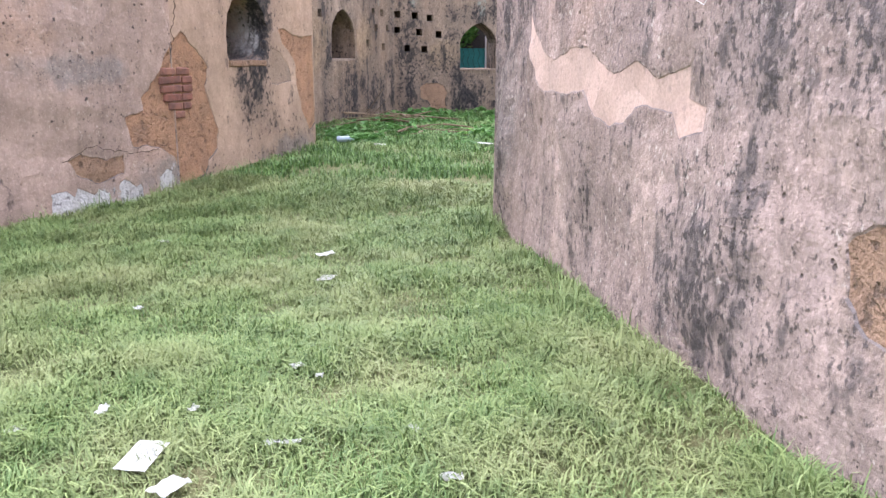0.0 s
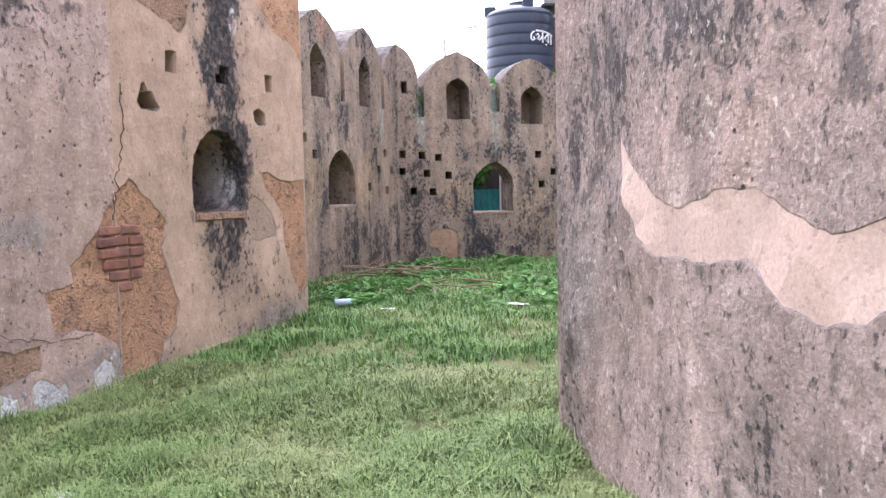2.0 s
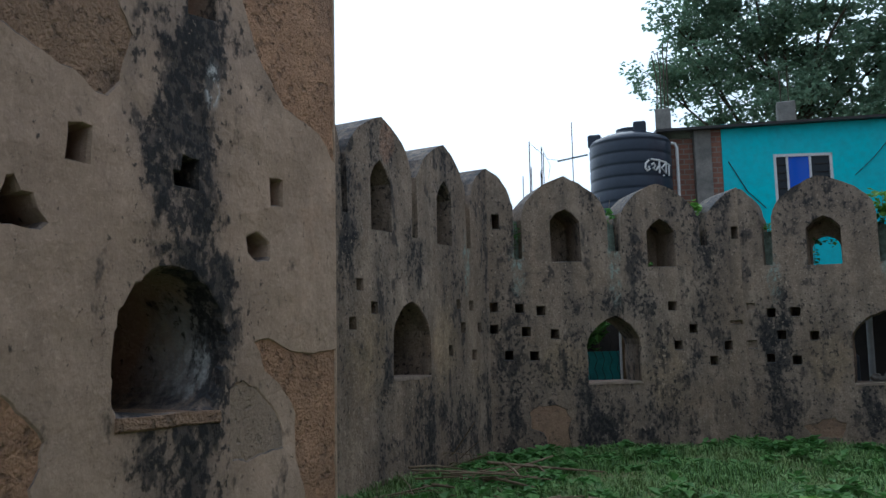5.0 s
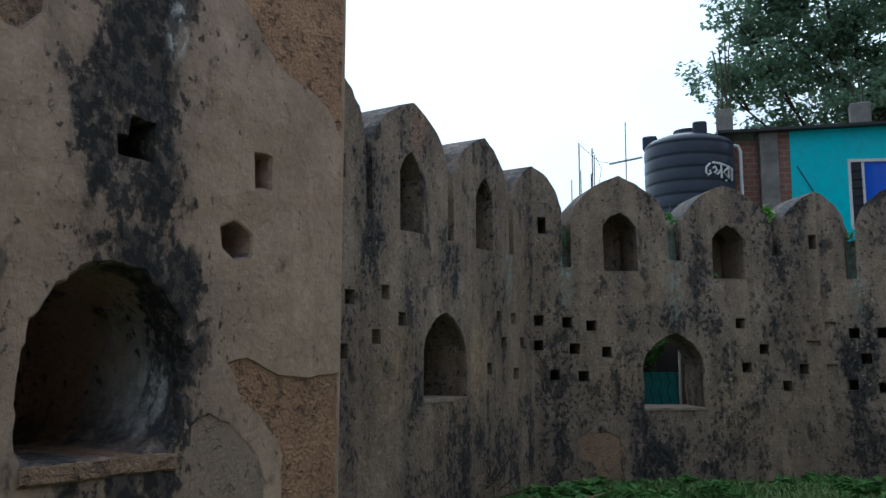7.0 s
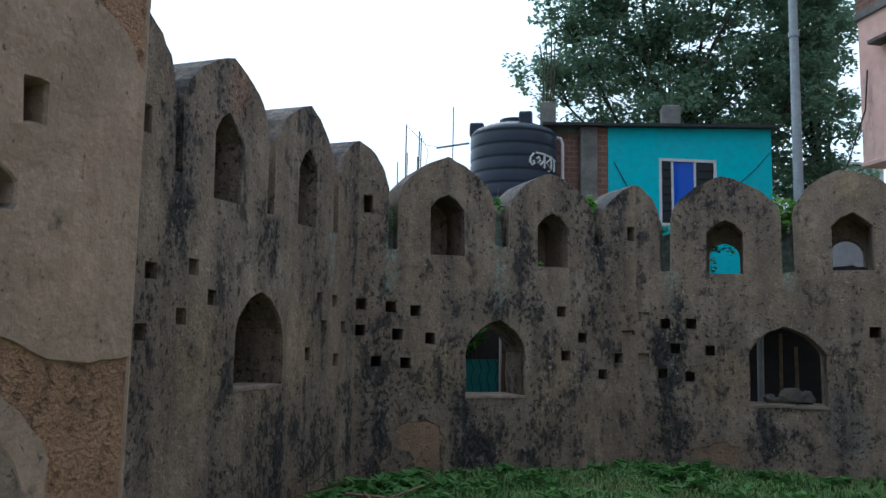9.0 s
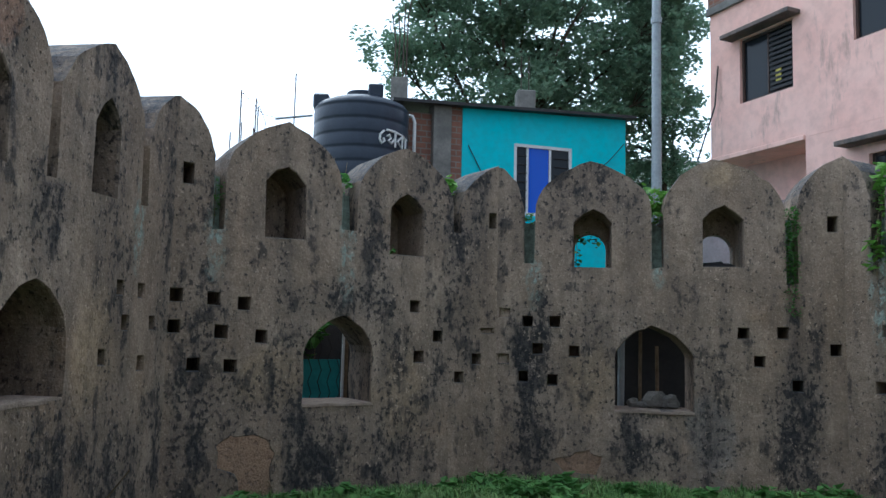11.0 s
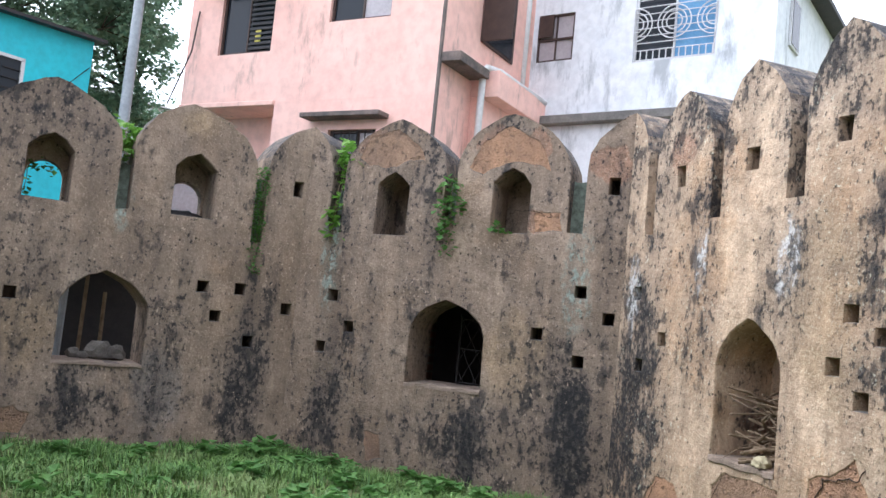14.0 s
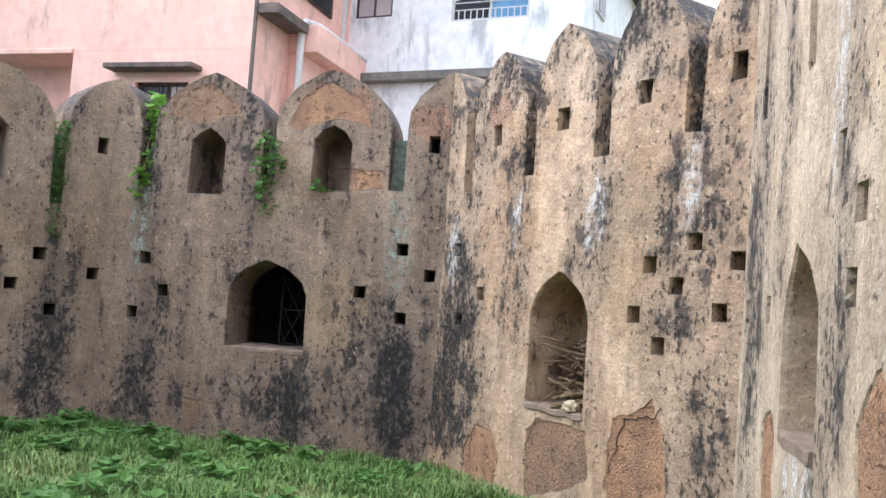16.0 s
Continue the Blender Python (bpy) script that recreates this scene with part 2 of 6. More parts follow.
def bare_coat(name, a, b, dark, pit=0.10, scale=4.0):
    """A bared coat under the plaster: grit, worn hollows and grime."""
    m = Mat(name, 0.95)
    c = m.mix(m.noise(scale, 6, (1, 1, 1), 0.36, 0.64, 0.62), a, b)
    grit = m.noise(48, 4, (1, 1, 1), 0.38, 0.62, 0.6)
    hollow = m.noise(17, 5, (1, 1, 1), 0.56, 0.66, 0.6, 13)
    c = m.mix(m.times(grit, 0.35), c, tuple(v * 0.55 for v in b))
    c = m.mix(m.times(hollow, 0.5), c, dark)
    c = m.mix(m.times(m.noise(2.2, 6, (1, 1, 0.6), 0.50, 0.68, 0.65, 5), 0.5), c, dark)
    m.colour(c)
    m.bump(m.times(grit, m.times(hollow, -2.5), "ADD"), pit * 0.1, 1.0)
    return m.m


M_BARE = bare_coat("bared_orange_render", (0.57, 0.335, 0.20), (0.45, 0.265, 0.165), (0.20, 0.14, 0.105))
M_BARE_DULL = bare_coat("grimy_orange_render", (0.44, 0.285, 0.185), (0.33, 0.215, 0.145), (0.13, 0.10, 0.085))
M_BARE_GREY = bare_coat("grey_cement_patch", (0.37, 0.275, 0.205), (0.30, 0.225, 0.165), (0.15, 0.13, 0.11), 0.03)
M_SMEAR = bare_coat("pale_pink_render", (0.68, 0.51, 0.42), (0.57, 0.41, 0.33), (0.33, 0.25, 0.21), 0.006, 1.6)
M_FLAKES = bare_coat("flaking_whitewash_coat", (0.74, 0.73, 0.72), (0.58, 0.56, 0.55), (0.26, 0.24, 0.23), 0.06, 6)
M_BRICK = Mat("old_brick", 0.9)
M_BRICK.colour(M_BRICK.mix(M_BRICK.noise(9, 5), M_BRICK.mix(M_BRICK.random(), (0.25, 0.105, 0.075), (0.34, 0.17, 0.12)), (0.16, 0.085, 0.07)))
M_BRICK.bump(M_BRICK.noise(60, 6, (1, 1, 1), 0.2, 0.8, 0.7), 0.006)
M_BRICK = M_BRICK.m
M_SOIL = rough_mat("damp_soil", (0.20, 0.19, 0.085), (0.10, 0.13, 0.04), 5, bump=0.03)
M_PAPER = rough_mat("white_paper", (0.78, 0.78, 0.76), (0.68, 0.68, 0.66), 8, 0.7, 0.002)
M_TANK = rough_mat("black_tank_plastic", (0.017, 0.025, 0.042), (0.026, 0.035, 0.055), 2, 0.4, 0.002)
M_LETTER = rough_mat("white_paint", (0.75, 0.75, 0.75), (0.66, 0.66, 0.66), 6, 0.6, 0)
M_BLUE = rough_mat("turquoise_wall_paint", (0.05, 0.60, 0.70), (0.06, 0.53, 0.63), 1.2, 0.7, 0.003)
M_PINKHOUSE = rough_mat("faded_pink_wall_paint", (0.89, 0.58, 0.495), (0.85, 0.51, 0.43), 0.8, 0.85, 0.004, dirt=(0.42, 0.28, 0.23), dirt_lo=0.575)
M_WHITEHOUSE = rough_mat("chalky_white_wall_paint", (0.86, 0.88, 0.90), (0.76, 0.80, 0.84), 0.9, 0.9, 0.004, dirt=(0.36, 0.39, 0.41), dirt_lo=0.53)
M_CONCRETE = rough_mat("grey_concrete", (0.26, 0.245, 0.225), (0.15, 0.145, 0.135), 3, 0.9, 0.006)
# for roofs, and for the sheets that stand in for shade behind embrasures
M_DARKMETAL_SHADE = rough_mat("dark_roof_and_shade_sheet", (0.03, 0.03, 0.034), (0.05, 0.045, 0.045), 4, 0.6, 0.003)
M_FRAME = rough_mat("white_window_frame", (0.72, 0.73, 0.74), (0.6, 0.6, 0.62), 5, 0.5, 0)
M_DARKFRAME = rough_mat("brown_window_frame", (0.055, 0.035, 0.03), (0.08, 0.05, 0.04), 5, 0.6, 0)
M_BARS = rough_mat("black_iron", (0.02, 0.02, 0.022), (0.035, 0.03, 0.03), 9, 0.55, 0, metal=0.3)
M_POLE = rough_mat("galvanised_steel", (0.36, 0.39, 0.41), (0.27, 0.29, 0.31), 3, 0.5, 0, metal=0.3)
M_PIPE = rough_mat("white_plastic_pipe", (0.74, 0.74, 0.74), (0.6, 0.6, 0.58), 2, 0.5, 0)
M_RUST = rough_mat("rusty_steel", (0.11, 0.07, 0.05), (0.06, 0.045, 0.04), 12, 0.8, 0)
M_BARK = rough_mat("grey_bark", (0.12, 0.095, 0.07), (0.06, 0.048, 0.036), 6, 0.95, 0.02)
M_TWIG = rough_mat("dead_wood", (0.27, 0.20, 0.13), (0.14, 0.10, 0.065), 10, 0.9, 0.004)
M_STONE = rough_mat("rubble_stone", (0.20, 0.185, 0.165), (0.11, 0.10, 0.09), 6, 0.95, 0.015)
M_STONE_PALE = rough_mat("worn_mortar", (0.36, 0.28, 0.22), (0.22, 0.17, 0.135), 7, 0.95, 0.012)
M_CRACK = rough_mat("dark_crack", (0.05, 0.038, 0.03), (0.08, 0.055, 0.04), 9, 0.95, 0)
M_GLASS = Mat("dark_window_glass", 0.12)
M_GLASS.b.inputs["Specular IOR Level"].default_value = 0.22
M_GLASS = M_GLASS.colour((0.018, 0.022, 0.028)).m
M_BLUEGLASS = Mat("blue_tinted_glass", 0.08).colour((0.02, 0.10, 0.62)).m
M_PINKPANEL = rough_mat("frosted_pane", (0.5, 0.46, 0.47), (0.42, 0.38, 0.40), 3, 0.4, 0)
M_TEAL = rough_mat("teal_tin_sheet", (0.05, 0.30, 0.31), (0.04, 0.22, 0.24), 2, 0.6, 0.002)


# the pink paint as it looks in shade, mixed into the colour
M_PINK_SHADED = rough_mat("shaded_pink_wall_paint", (0.50, 0.37, 0.37), (0.42, 0.31, 0.31), 2, 0.9, 0.003)
M_YELLOW = rough_mat("yellow_cloth", (0.6, 0.5, 0.12), (0.5, 0.42, 0.1), 5, 0.9, 0)
M_STAINED = rough_mat("stained_concrete", (0.22, 0.17, 0.15), (0.10, 0.09, 0.085), 3, 0.95, 0.006)
M_BLUEPANE = rough_mat("pale_blue_pane", (0.16, 0.38, 0.62), (0.13, 0.32, 0.55), 3, 0.3, 0)
M_BLUEDRUM = rough_mat("dusty_blue_plastic", (0.07, 0.10, 0.14), (0.05, 0.07, 0.10), 3, 0.6, 0)
M_RAG = rough_mat("pale_rag", (0.55, 0.50, 0.33), (0.42, 0.37, 0.24), 9, 0.95, 0.004)
M_BOTTLE = rough_mat("cloudy_bottle_plastic", (0.50, 0.60, 0.70), (0.38, 0.48, 0.60), 9, 0.25, 0)
_b = Mat("brickwork", 0.92)
_t = _b.n.new("ShaderNodeTexBrick")
_t.inputs["Color1"].default_value, _t.inputs["Color2"].default_value, _t.inputs["Mortar"].default_value = (0.27, 0.125, 0.085, 1), (0.20, 0.095, 0.07, 1), (0.24, 0.21, 0.18, 1)
_t.inputs["Scale"].default_value, _t.inputs["Mortar Size"].default_value = 2.1, 0.03
_c = _b.n.new("ShaderNodeTexCoord")
_r = _b.n.new("ShaderNodeMapping")
_r.inputs["Rotation"].default_value = (radians(90), 0, 0)
_b.l.new(_c.outputs["Object"], _r.inputs["Vector"])
_b.l.new(_r.outputs[0], _t.inputs["Vector"])
_b.colour(_b.mix(_b.times(_b.noise(5, 5), 0.5), _t.outputs["Color"], (0.16, 0.09, 0.07)))
_b.bump(_t.outputs["Fac"], -0.01)
M_BRICKWALL = _b.m


def leaf_mat(name, a, b, back=0.3):
    m = Mat(name, 0.55)
    m.colour(m.mix(m.island(), a, b))
    m.b.inputs["Transmission Weight"].default_value = 0.0
    tr = m.n.new("ShaderNodeBsdfTranslucent")
    mx = m.n.new("ShaderNodeMixShader")
    mx.inputs[0].default_value = back
    tr.inputs[0].default_value = (*[min(1, v * 1.6) for v in a], 1)
    m.l.new(m.b.outputs[0], mx.inputs[1])
    m.l.new(tr.outputs[0], mx.inputs[2])
    m.l.new(mx.outputs[0], m.n["Material Output"].inputs[0])
    return m.m


M_GRASS = Mat("meadow_grass", 0.6)
_g = M_GRASS.mix(M_GRASS.island(), (0.075, 0.145, 0.035), (0.27, 0.355, 0.125))
_g = M_GRASS.mix(M_GRASS.times(M_GRASS.noise(0.8, 5, (1, 1, 1), 0.44, 0.66), 0.5), _g, (0.38, 0.37, 0.18))
_g = M_GRASS.mix(M_GRASS.times(M_GRASS.noise(2.7, 4, (1, 1, 1), 0.55, 0.7, 0.5, 9), 0.5), _g, (0.075, 0.145, 0.04))
M_GRASS.colour(_g)
M_GRASS = M_GRASS.m
M_LUSH = Mat("lush_grass", 0.55)
_g = M_LUSH.mix(M_LUSH.island(), (0.04, 0.105, 0.025), (0.18, 0.31, 0.08))
_g = M_LUSH.mix(M_LUSH.times(M_LUSH.noise(0.9, 5, (1, 1, 1), 0.5, 0.68), 0.55), _g, (0.30, 0.36, 0.15))
M_LUSH.colour(_g)
M_LUSH = M_LUSH.m
M_LEAF = leaf_mat("weed_leaf", (0.06, 0.15, 0.035), (0.14, 0.28, 0.07))
M_LEAF_BRIGHT = leaf_mat("young_leaf", (0.11, 0.24, 0.04), (0.22, 0.37, 0.075))
# leaf green lightened and greyed: the haze of distance is in the colour
M_HAZYLEAF = leaf_mat("hazy_tree_leaf", (0.13, 0.20, 0.135), (0.30, 0.38, 0.26), 0.5)


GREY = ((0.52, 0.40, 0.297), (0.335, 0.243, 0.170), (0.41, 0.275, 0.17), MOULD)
# ochre raised in tone: the brighter light on these faces sits in the colour
OCHRE_LIT = ((0.80, 0.61, 0.435), (0.66, 0.46, 0.30), (0.62, 0.38, 0.205), MOULD)
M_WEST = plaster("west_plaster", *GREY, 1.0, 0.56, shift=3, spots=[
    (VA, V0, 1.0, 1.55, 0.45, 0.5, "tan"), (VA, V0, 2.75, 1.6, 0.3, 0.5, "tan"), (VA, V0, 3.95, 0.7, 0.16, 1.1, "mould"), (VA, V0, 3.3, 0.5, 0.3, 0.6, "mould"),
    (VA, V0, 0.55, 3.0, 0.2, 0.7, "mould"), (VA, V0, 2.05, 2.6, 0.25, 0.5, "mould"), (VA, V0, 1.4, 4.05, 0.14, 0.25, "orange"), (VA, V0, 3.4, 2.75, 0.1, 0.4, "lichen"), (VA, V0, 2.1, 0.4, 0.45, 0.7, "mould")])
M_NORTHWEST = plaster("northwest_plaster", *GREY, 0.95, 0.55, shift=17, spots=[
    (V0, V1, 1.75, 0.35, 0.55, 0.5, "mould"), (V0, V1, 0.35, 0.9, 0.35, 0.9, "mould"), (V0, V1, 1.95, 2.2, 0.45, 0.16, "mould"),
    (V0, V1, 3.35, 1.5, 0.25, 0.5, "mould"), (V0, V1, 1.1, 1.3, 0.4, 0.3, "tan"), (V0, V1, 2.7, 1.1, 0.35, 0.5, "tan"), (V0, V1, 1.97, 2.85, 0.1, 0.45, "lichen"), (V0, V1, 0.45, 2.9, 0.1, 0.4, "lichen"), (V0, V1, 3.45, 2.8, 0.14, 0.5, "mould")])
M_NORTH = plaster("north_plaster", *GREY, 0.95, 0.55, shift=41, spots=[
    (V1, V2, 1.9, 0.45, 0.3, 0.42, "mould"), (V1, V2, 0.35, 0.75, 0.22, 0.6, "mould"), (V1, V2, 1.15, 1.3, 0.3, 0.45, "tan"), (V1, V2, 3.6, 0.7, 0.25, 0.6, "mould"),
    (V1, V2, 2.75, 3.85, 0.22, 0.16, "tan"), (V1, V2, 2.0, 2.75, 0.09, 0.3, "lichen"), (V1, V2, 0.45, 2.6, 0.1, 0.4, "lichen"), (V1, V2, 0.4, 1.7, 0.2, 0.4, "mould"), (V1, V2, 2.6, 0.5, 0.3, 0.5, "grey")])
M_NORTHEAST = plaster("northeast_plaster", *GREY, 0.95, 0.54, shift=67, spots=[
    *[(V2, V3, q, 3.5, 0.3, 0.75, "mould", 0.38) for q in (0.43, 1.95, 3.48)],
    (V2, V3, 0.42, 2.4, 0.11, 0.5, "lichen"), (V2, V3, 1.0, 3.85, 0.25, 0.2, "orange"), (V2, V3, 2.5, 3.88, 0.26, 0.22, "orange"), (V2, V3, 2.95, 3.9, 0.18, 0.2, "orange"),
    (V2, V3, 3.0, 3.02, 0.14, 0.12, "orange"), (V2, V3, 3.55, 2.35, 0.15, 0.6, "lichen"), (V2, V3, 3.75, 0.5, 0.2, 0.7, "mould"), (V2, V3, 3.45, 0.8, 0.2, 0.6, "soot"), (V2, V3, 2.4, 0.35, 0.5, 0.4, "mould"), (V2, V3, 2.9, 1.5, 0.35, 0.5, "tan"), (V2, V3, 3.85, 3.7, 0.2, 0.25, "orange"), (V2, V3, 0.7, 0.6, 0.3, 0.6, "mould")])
M_EAST = plaster("east_plaster", *OCHRE_LIT, 0.72, 0.54, shift=31, spots=[
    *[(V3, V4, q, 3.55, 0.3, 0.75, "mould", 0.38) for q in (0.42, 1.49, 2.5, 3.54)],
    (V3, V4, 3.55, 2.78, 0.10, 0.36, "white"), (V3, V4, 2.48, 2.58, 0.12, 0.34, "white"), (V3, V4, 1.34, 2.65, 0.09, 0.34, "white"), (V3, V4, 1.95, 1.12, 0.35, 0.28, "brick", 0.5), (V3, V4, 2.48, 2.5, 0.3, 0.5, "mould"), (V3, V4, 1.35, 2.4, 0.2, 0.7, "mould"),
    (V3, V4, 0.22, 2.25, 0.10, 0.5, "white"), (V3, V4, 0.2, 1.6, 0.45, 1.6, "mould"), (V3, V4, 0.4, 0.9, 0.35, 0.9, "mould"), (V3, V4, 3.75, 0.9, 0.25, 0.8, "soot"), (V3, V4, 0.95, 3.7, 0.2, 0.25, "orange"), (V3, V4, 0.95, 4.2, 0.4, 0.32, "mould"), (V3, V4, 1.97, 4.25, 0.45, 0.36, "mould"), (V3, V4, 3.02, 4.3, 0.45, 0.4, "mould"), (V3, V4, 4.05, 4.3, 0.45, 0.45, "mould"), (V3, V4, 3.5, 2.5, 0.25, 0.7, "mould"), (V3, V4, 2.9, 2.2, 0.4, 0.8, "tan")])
# pale base colour holds part of this face's light
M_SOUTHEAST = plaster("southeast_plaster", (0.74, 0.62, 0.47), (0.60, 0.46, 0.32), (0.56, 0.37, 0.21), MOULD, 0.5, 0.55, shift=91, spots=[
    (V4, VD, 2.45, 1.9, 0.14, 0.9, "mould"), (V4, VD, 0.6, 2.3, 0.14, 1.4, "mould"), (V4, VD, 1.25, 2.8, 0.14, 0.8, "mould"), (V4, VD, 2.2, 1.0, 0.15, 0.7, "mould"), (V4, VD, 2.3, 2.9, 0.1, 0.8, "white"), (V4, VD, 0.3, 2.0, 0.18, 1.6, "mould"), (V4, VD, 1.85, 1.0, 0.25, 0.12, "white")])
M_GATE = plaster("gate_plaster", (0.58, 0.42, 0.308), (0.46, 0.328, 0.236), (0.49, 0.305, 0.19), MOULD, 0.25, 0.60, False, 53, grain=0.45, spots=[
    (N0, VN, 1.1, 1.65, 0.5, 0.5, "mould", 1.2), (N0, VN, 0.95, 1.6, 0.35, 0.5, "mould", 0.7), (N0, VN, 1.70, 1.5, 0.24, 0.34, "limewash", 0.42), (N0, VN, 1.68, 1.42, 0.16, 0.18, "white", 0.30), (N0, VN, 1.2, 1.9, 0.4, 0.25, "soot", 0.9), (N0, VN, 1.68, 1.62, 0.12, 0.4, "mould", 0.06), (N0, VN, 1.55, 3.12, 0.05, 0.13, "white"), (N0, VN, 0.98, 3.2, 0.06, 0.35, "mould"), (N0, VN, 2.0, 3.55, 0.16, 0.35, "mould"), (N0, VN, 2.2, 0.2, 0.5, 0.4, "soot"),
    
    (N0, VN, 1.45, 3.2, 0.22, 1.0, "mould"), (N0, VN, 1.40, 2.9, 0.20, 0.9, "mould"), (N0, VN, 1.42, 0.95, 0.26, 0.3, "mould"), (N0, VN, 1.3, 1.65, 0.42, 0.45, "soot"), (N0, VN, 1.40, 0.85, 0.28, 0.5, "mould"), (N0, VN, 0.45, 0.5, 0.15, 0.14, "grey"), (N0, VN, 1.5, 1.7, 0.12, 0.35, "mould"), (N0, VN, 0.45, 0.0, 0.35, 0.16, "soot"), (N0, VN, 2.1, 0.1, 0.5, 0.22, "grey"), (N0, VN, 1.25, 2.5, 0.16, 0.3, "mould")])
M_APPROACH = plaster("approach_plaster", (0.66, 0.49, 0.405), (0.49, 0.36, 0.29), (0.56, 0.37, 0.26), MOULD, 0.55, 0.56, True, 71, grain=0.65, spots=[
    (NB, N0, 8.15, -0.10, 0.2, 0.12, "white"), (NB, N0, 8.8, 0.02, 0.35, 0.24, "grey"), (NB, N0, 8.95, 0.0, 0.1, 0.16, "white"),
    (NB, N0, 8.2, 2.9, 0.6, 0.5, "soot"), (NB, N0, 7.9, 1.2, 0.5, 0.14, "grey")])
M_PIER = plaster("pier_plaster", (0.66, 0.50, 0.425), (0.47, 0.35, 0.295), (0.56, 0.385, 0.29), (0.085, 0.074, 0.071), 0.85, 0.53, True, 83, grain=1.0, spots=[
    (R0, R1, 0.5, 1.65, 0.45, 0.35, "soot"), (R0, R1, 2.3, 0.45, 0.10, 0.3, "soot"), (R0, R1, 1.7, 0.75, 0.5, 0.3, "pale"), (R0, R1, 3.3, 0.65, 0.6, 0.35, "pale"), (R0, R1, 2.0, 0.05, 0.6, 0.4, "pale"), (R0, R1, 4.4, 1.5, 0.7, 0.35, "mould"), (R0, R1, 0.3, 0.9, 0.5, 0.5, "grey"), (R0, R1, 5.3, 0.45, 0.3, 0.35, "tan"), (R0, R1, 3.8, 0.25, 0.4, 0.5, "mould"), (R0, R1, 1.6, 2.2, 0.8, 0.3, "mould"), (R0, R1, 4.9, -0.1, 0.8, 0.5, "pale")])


# ---- mesh helpers ----
def mesh_of(name, verts, faces, mat):
    me = bpy.data.meshes.new(name)
    me.from_pydata([tuple(v) for v in verts], [], faces)
    me.materials.append(mat)
    me.update()
    return me


def from_bm(name, bm, mat, smooth=False):
    me = bpy.data.meshes.new(name)
    bmesh.ops.recalc_face_normals(bm, faces=bm.faces)
    bm.to_mesh(me)
    bm.free()
    me.materials.append(mat)
    if smooth:
        for p in me.polygons:
            p.use_smooth = True
    return me


def part(name, bm, mat, parent, label="", smooth=False):
    ob = new(name, from_bm(name, bm, mat, smooth))
    ob.parent = parent
    if label:
        tagged(ob, label)
    return ob


def thing(name, label, category, at=(0, 0, 0), turn=0.0, group="", kind=""):
    ob = new(name)
    ob.matrix_world = pose(*at, 0, 0, turn)
    ob.empty_display_size = 0.2
    return tagged(ob, label, category, group, kind)


def box(x0, y0, z0, x1, y1, z1, bev=0.0, bm=None):
    """A box from corner to corner, its edges rounded off by bev."""
    bm = bm or bmesh.new()
    r = bmesh.ops.create_cube(bm, size=1.0)
    for v in r["verts"]:
        v.co = Vector(((x0 + x1) / 2 + v.co.x * (x1 - x0), (y0 + y1) / 2 + v.co.y * (y1 - y0), (z0 + z1) / 2 + v.co.z * (z1 - z0)))
    if bev:
        es = list({e for v in r["verts"] for e in v.link_edges})
        bmesh.ops.bevel(bm, geom=es, offset=bev, segments=1, affect="EDGES")
    return bm


def tube(points, radii, sides=8, bm=None, cap=True):
    """A tapered tube along points."""
    bm = bm or bmesh.new()
    rings = []
    pts = [Vector(p) for p in points]
    for i, p in enumerate(pts):
        d = (pts[min(i + 1, len(pts) - 1)] - pts[max(i - 1, 0)]).normalized()
        a = d.orthogonal().normalized()
        b = d.cross(a)
        r = radii[i] if isinstance(radii, (list, tuple)) else radii
        if i and (rings[-1][0].co - p).length > 0:
            pa = (rings[-1][0].co - pts[i - 1])
            a = (pa - d * pa.dot(d)).normalized()
            b = d.cross(a)
        rings.append([bm.verts.new(p + (a * math.cos(6.2832 * k / sides) + b * math.sin(6.2832 * k / sides)) * r) for k in range(sides)])
    for q, w in zip(rings, rings[1:]):
        for k in range(sides):
            bm.faces.new((q[k], q[(k + 1) % sides], w[(k + 1) % sides], w[k]))
    if cap:
        bm.faces.new(rings[0])
        bm.faces.new(rings[-1][::-1])
    return bm


def lathe(profile, sides=32, bm=None):
    bm = bm or bmesh.new()
    rings = [[bm.verts.new((r * math.cos(6.2832 * k / sides), r * math.sin(6.2832 * k / sides), z)) for k in range(sides)] for r, z in profile]
    for q, w in zip(rings, rings[1:]):
        for k in range(sides):
            bm.faces.new((q[k], q[(k + 1) % sides], w[(k + 1) % sides], w[k]))
    bm.faces.new(rings[0][::-1])
    bm.faces.new(rings[-1])
    return bm


def inside(p, loop):
    x, y, hit = p[0], p[1], False
    for (x0, y0), (x1, y1) in zip(loop, loop[1:] + loop[:1]):
        if (y0 > y) != (y1 > y) and x < (x1 - x0) * (y - y0) / (y1 - y0) + x0:
            hit = not hit
    return hit


def smooth_step(a, b, v):
    t = min(1.0, max(0.0, (v - a) / (b - a)))
    return t * t * (3 - 2 * t)


def ground_z(x, y):
    z = -0.25 + 0.25 * smooth_step(6.6, 9.6, y + 0.12 * (x + 1))
    z -= 0.14 * smooth_step(3.0, 5.5, x) * smooth_step(10, 12.5, y)
    return z + 0.035 * noise.noise((x * 0.8, y * 0.8, 3.1))


# ---- fort walls ----
from mathutils.geometry import delaunay_2d_cdt, tessellate_polygon

THICK = 0.72


def wall_point(P, Q, s, z, depth=0.0):
    o, d, n, _ = plan(P, Q)
    return o + d * s + n * depth + Vector((0, 0, z))


def jitter(loop, amount, seed):
    return [(s + amount * noise.noise((s * 9 + seed, z * 9, seed * 3.7)), z + amount * noise.noise((s * 9, z * 9 + seed, seed * 1.9 + 5))) for s, z in loop]


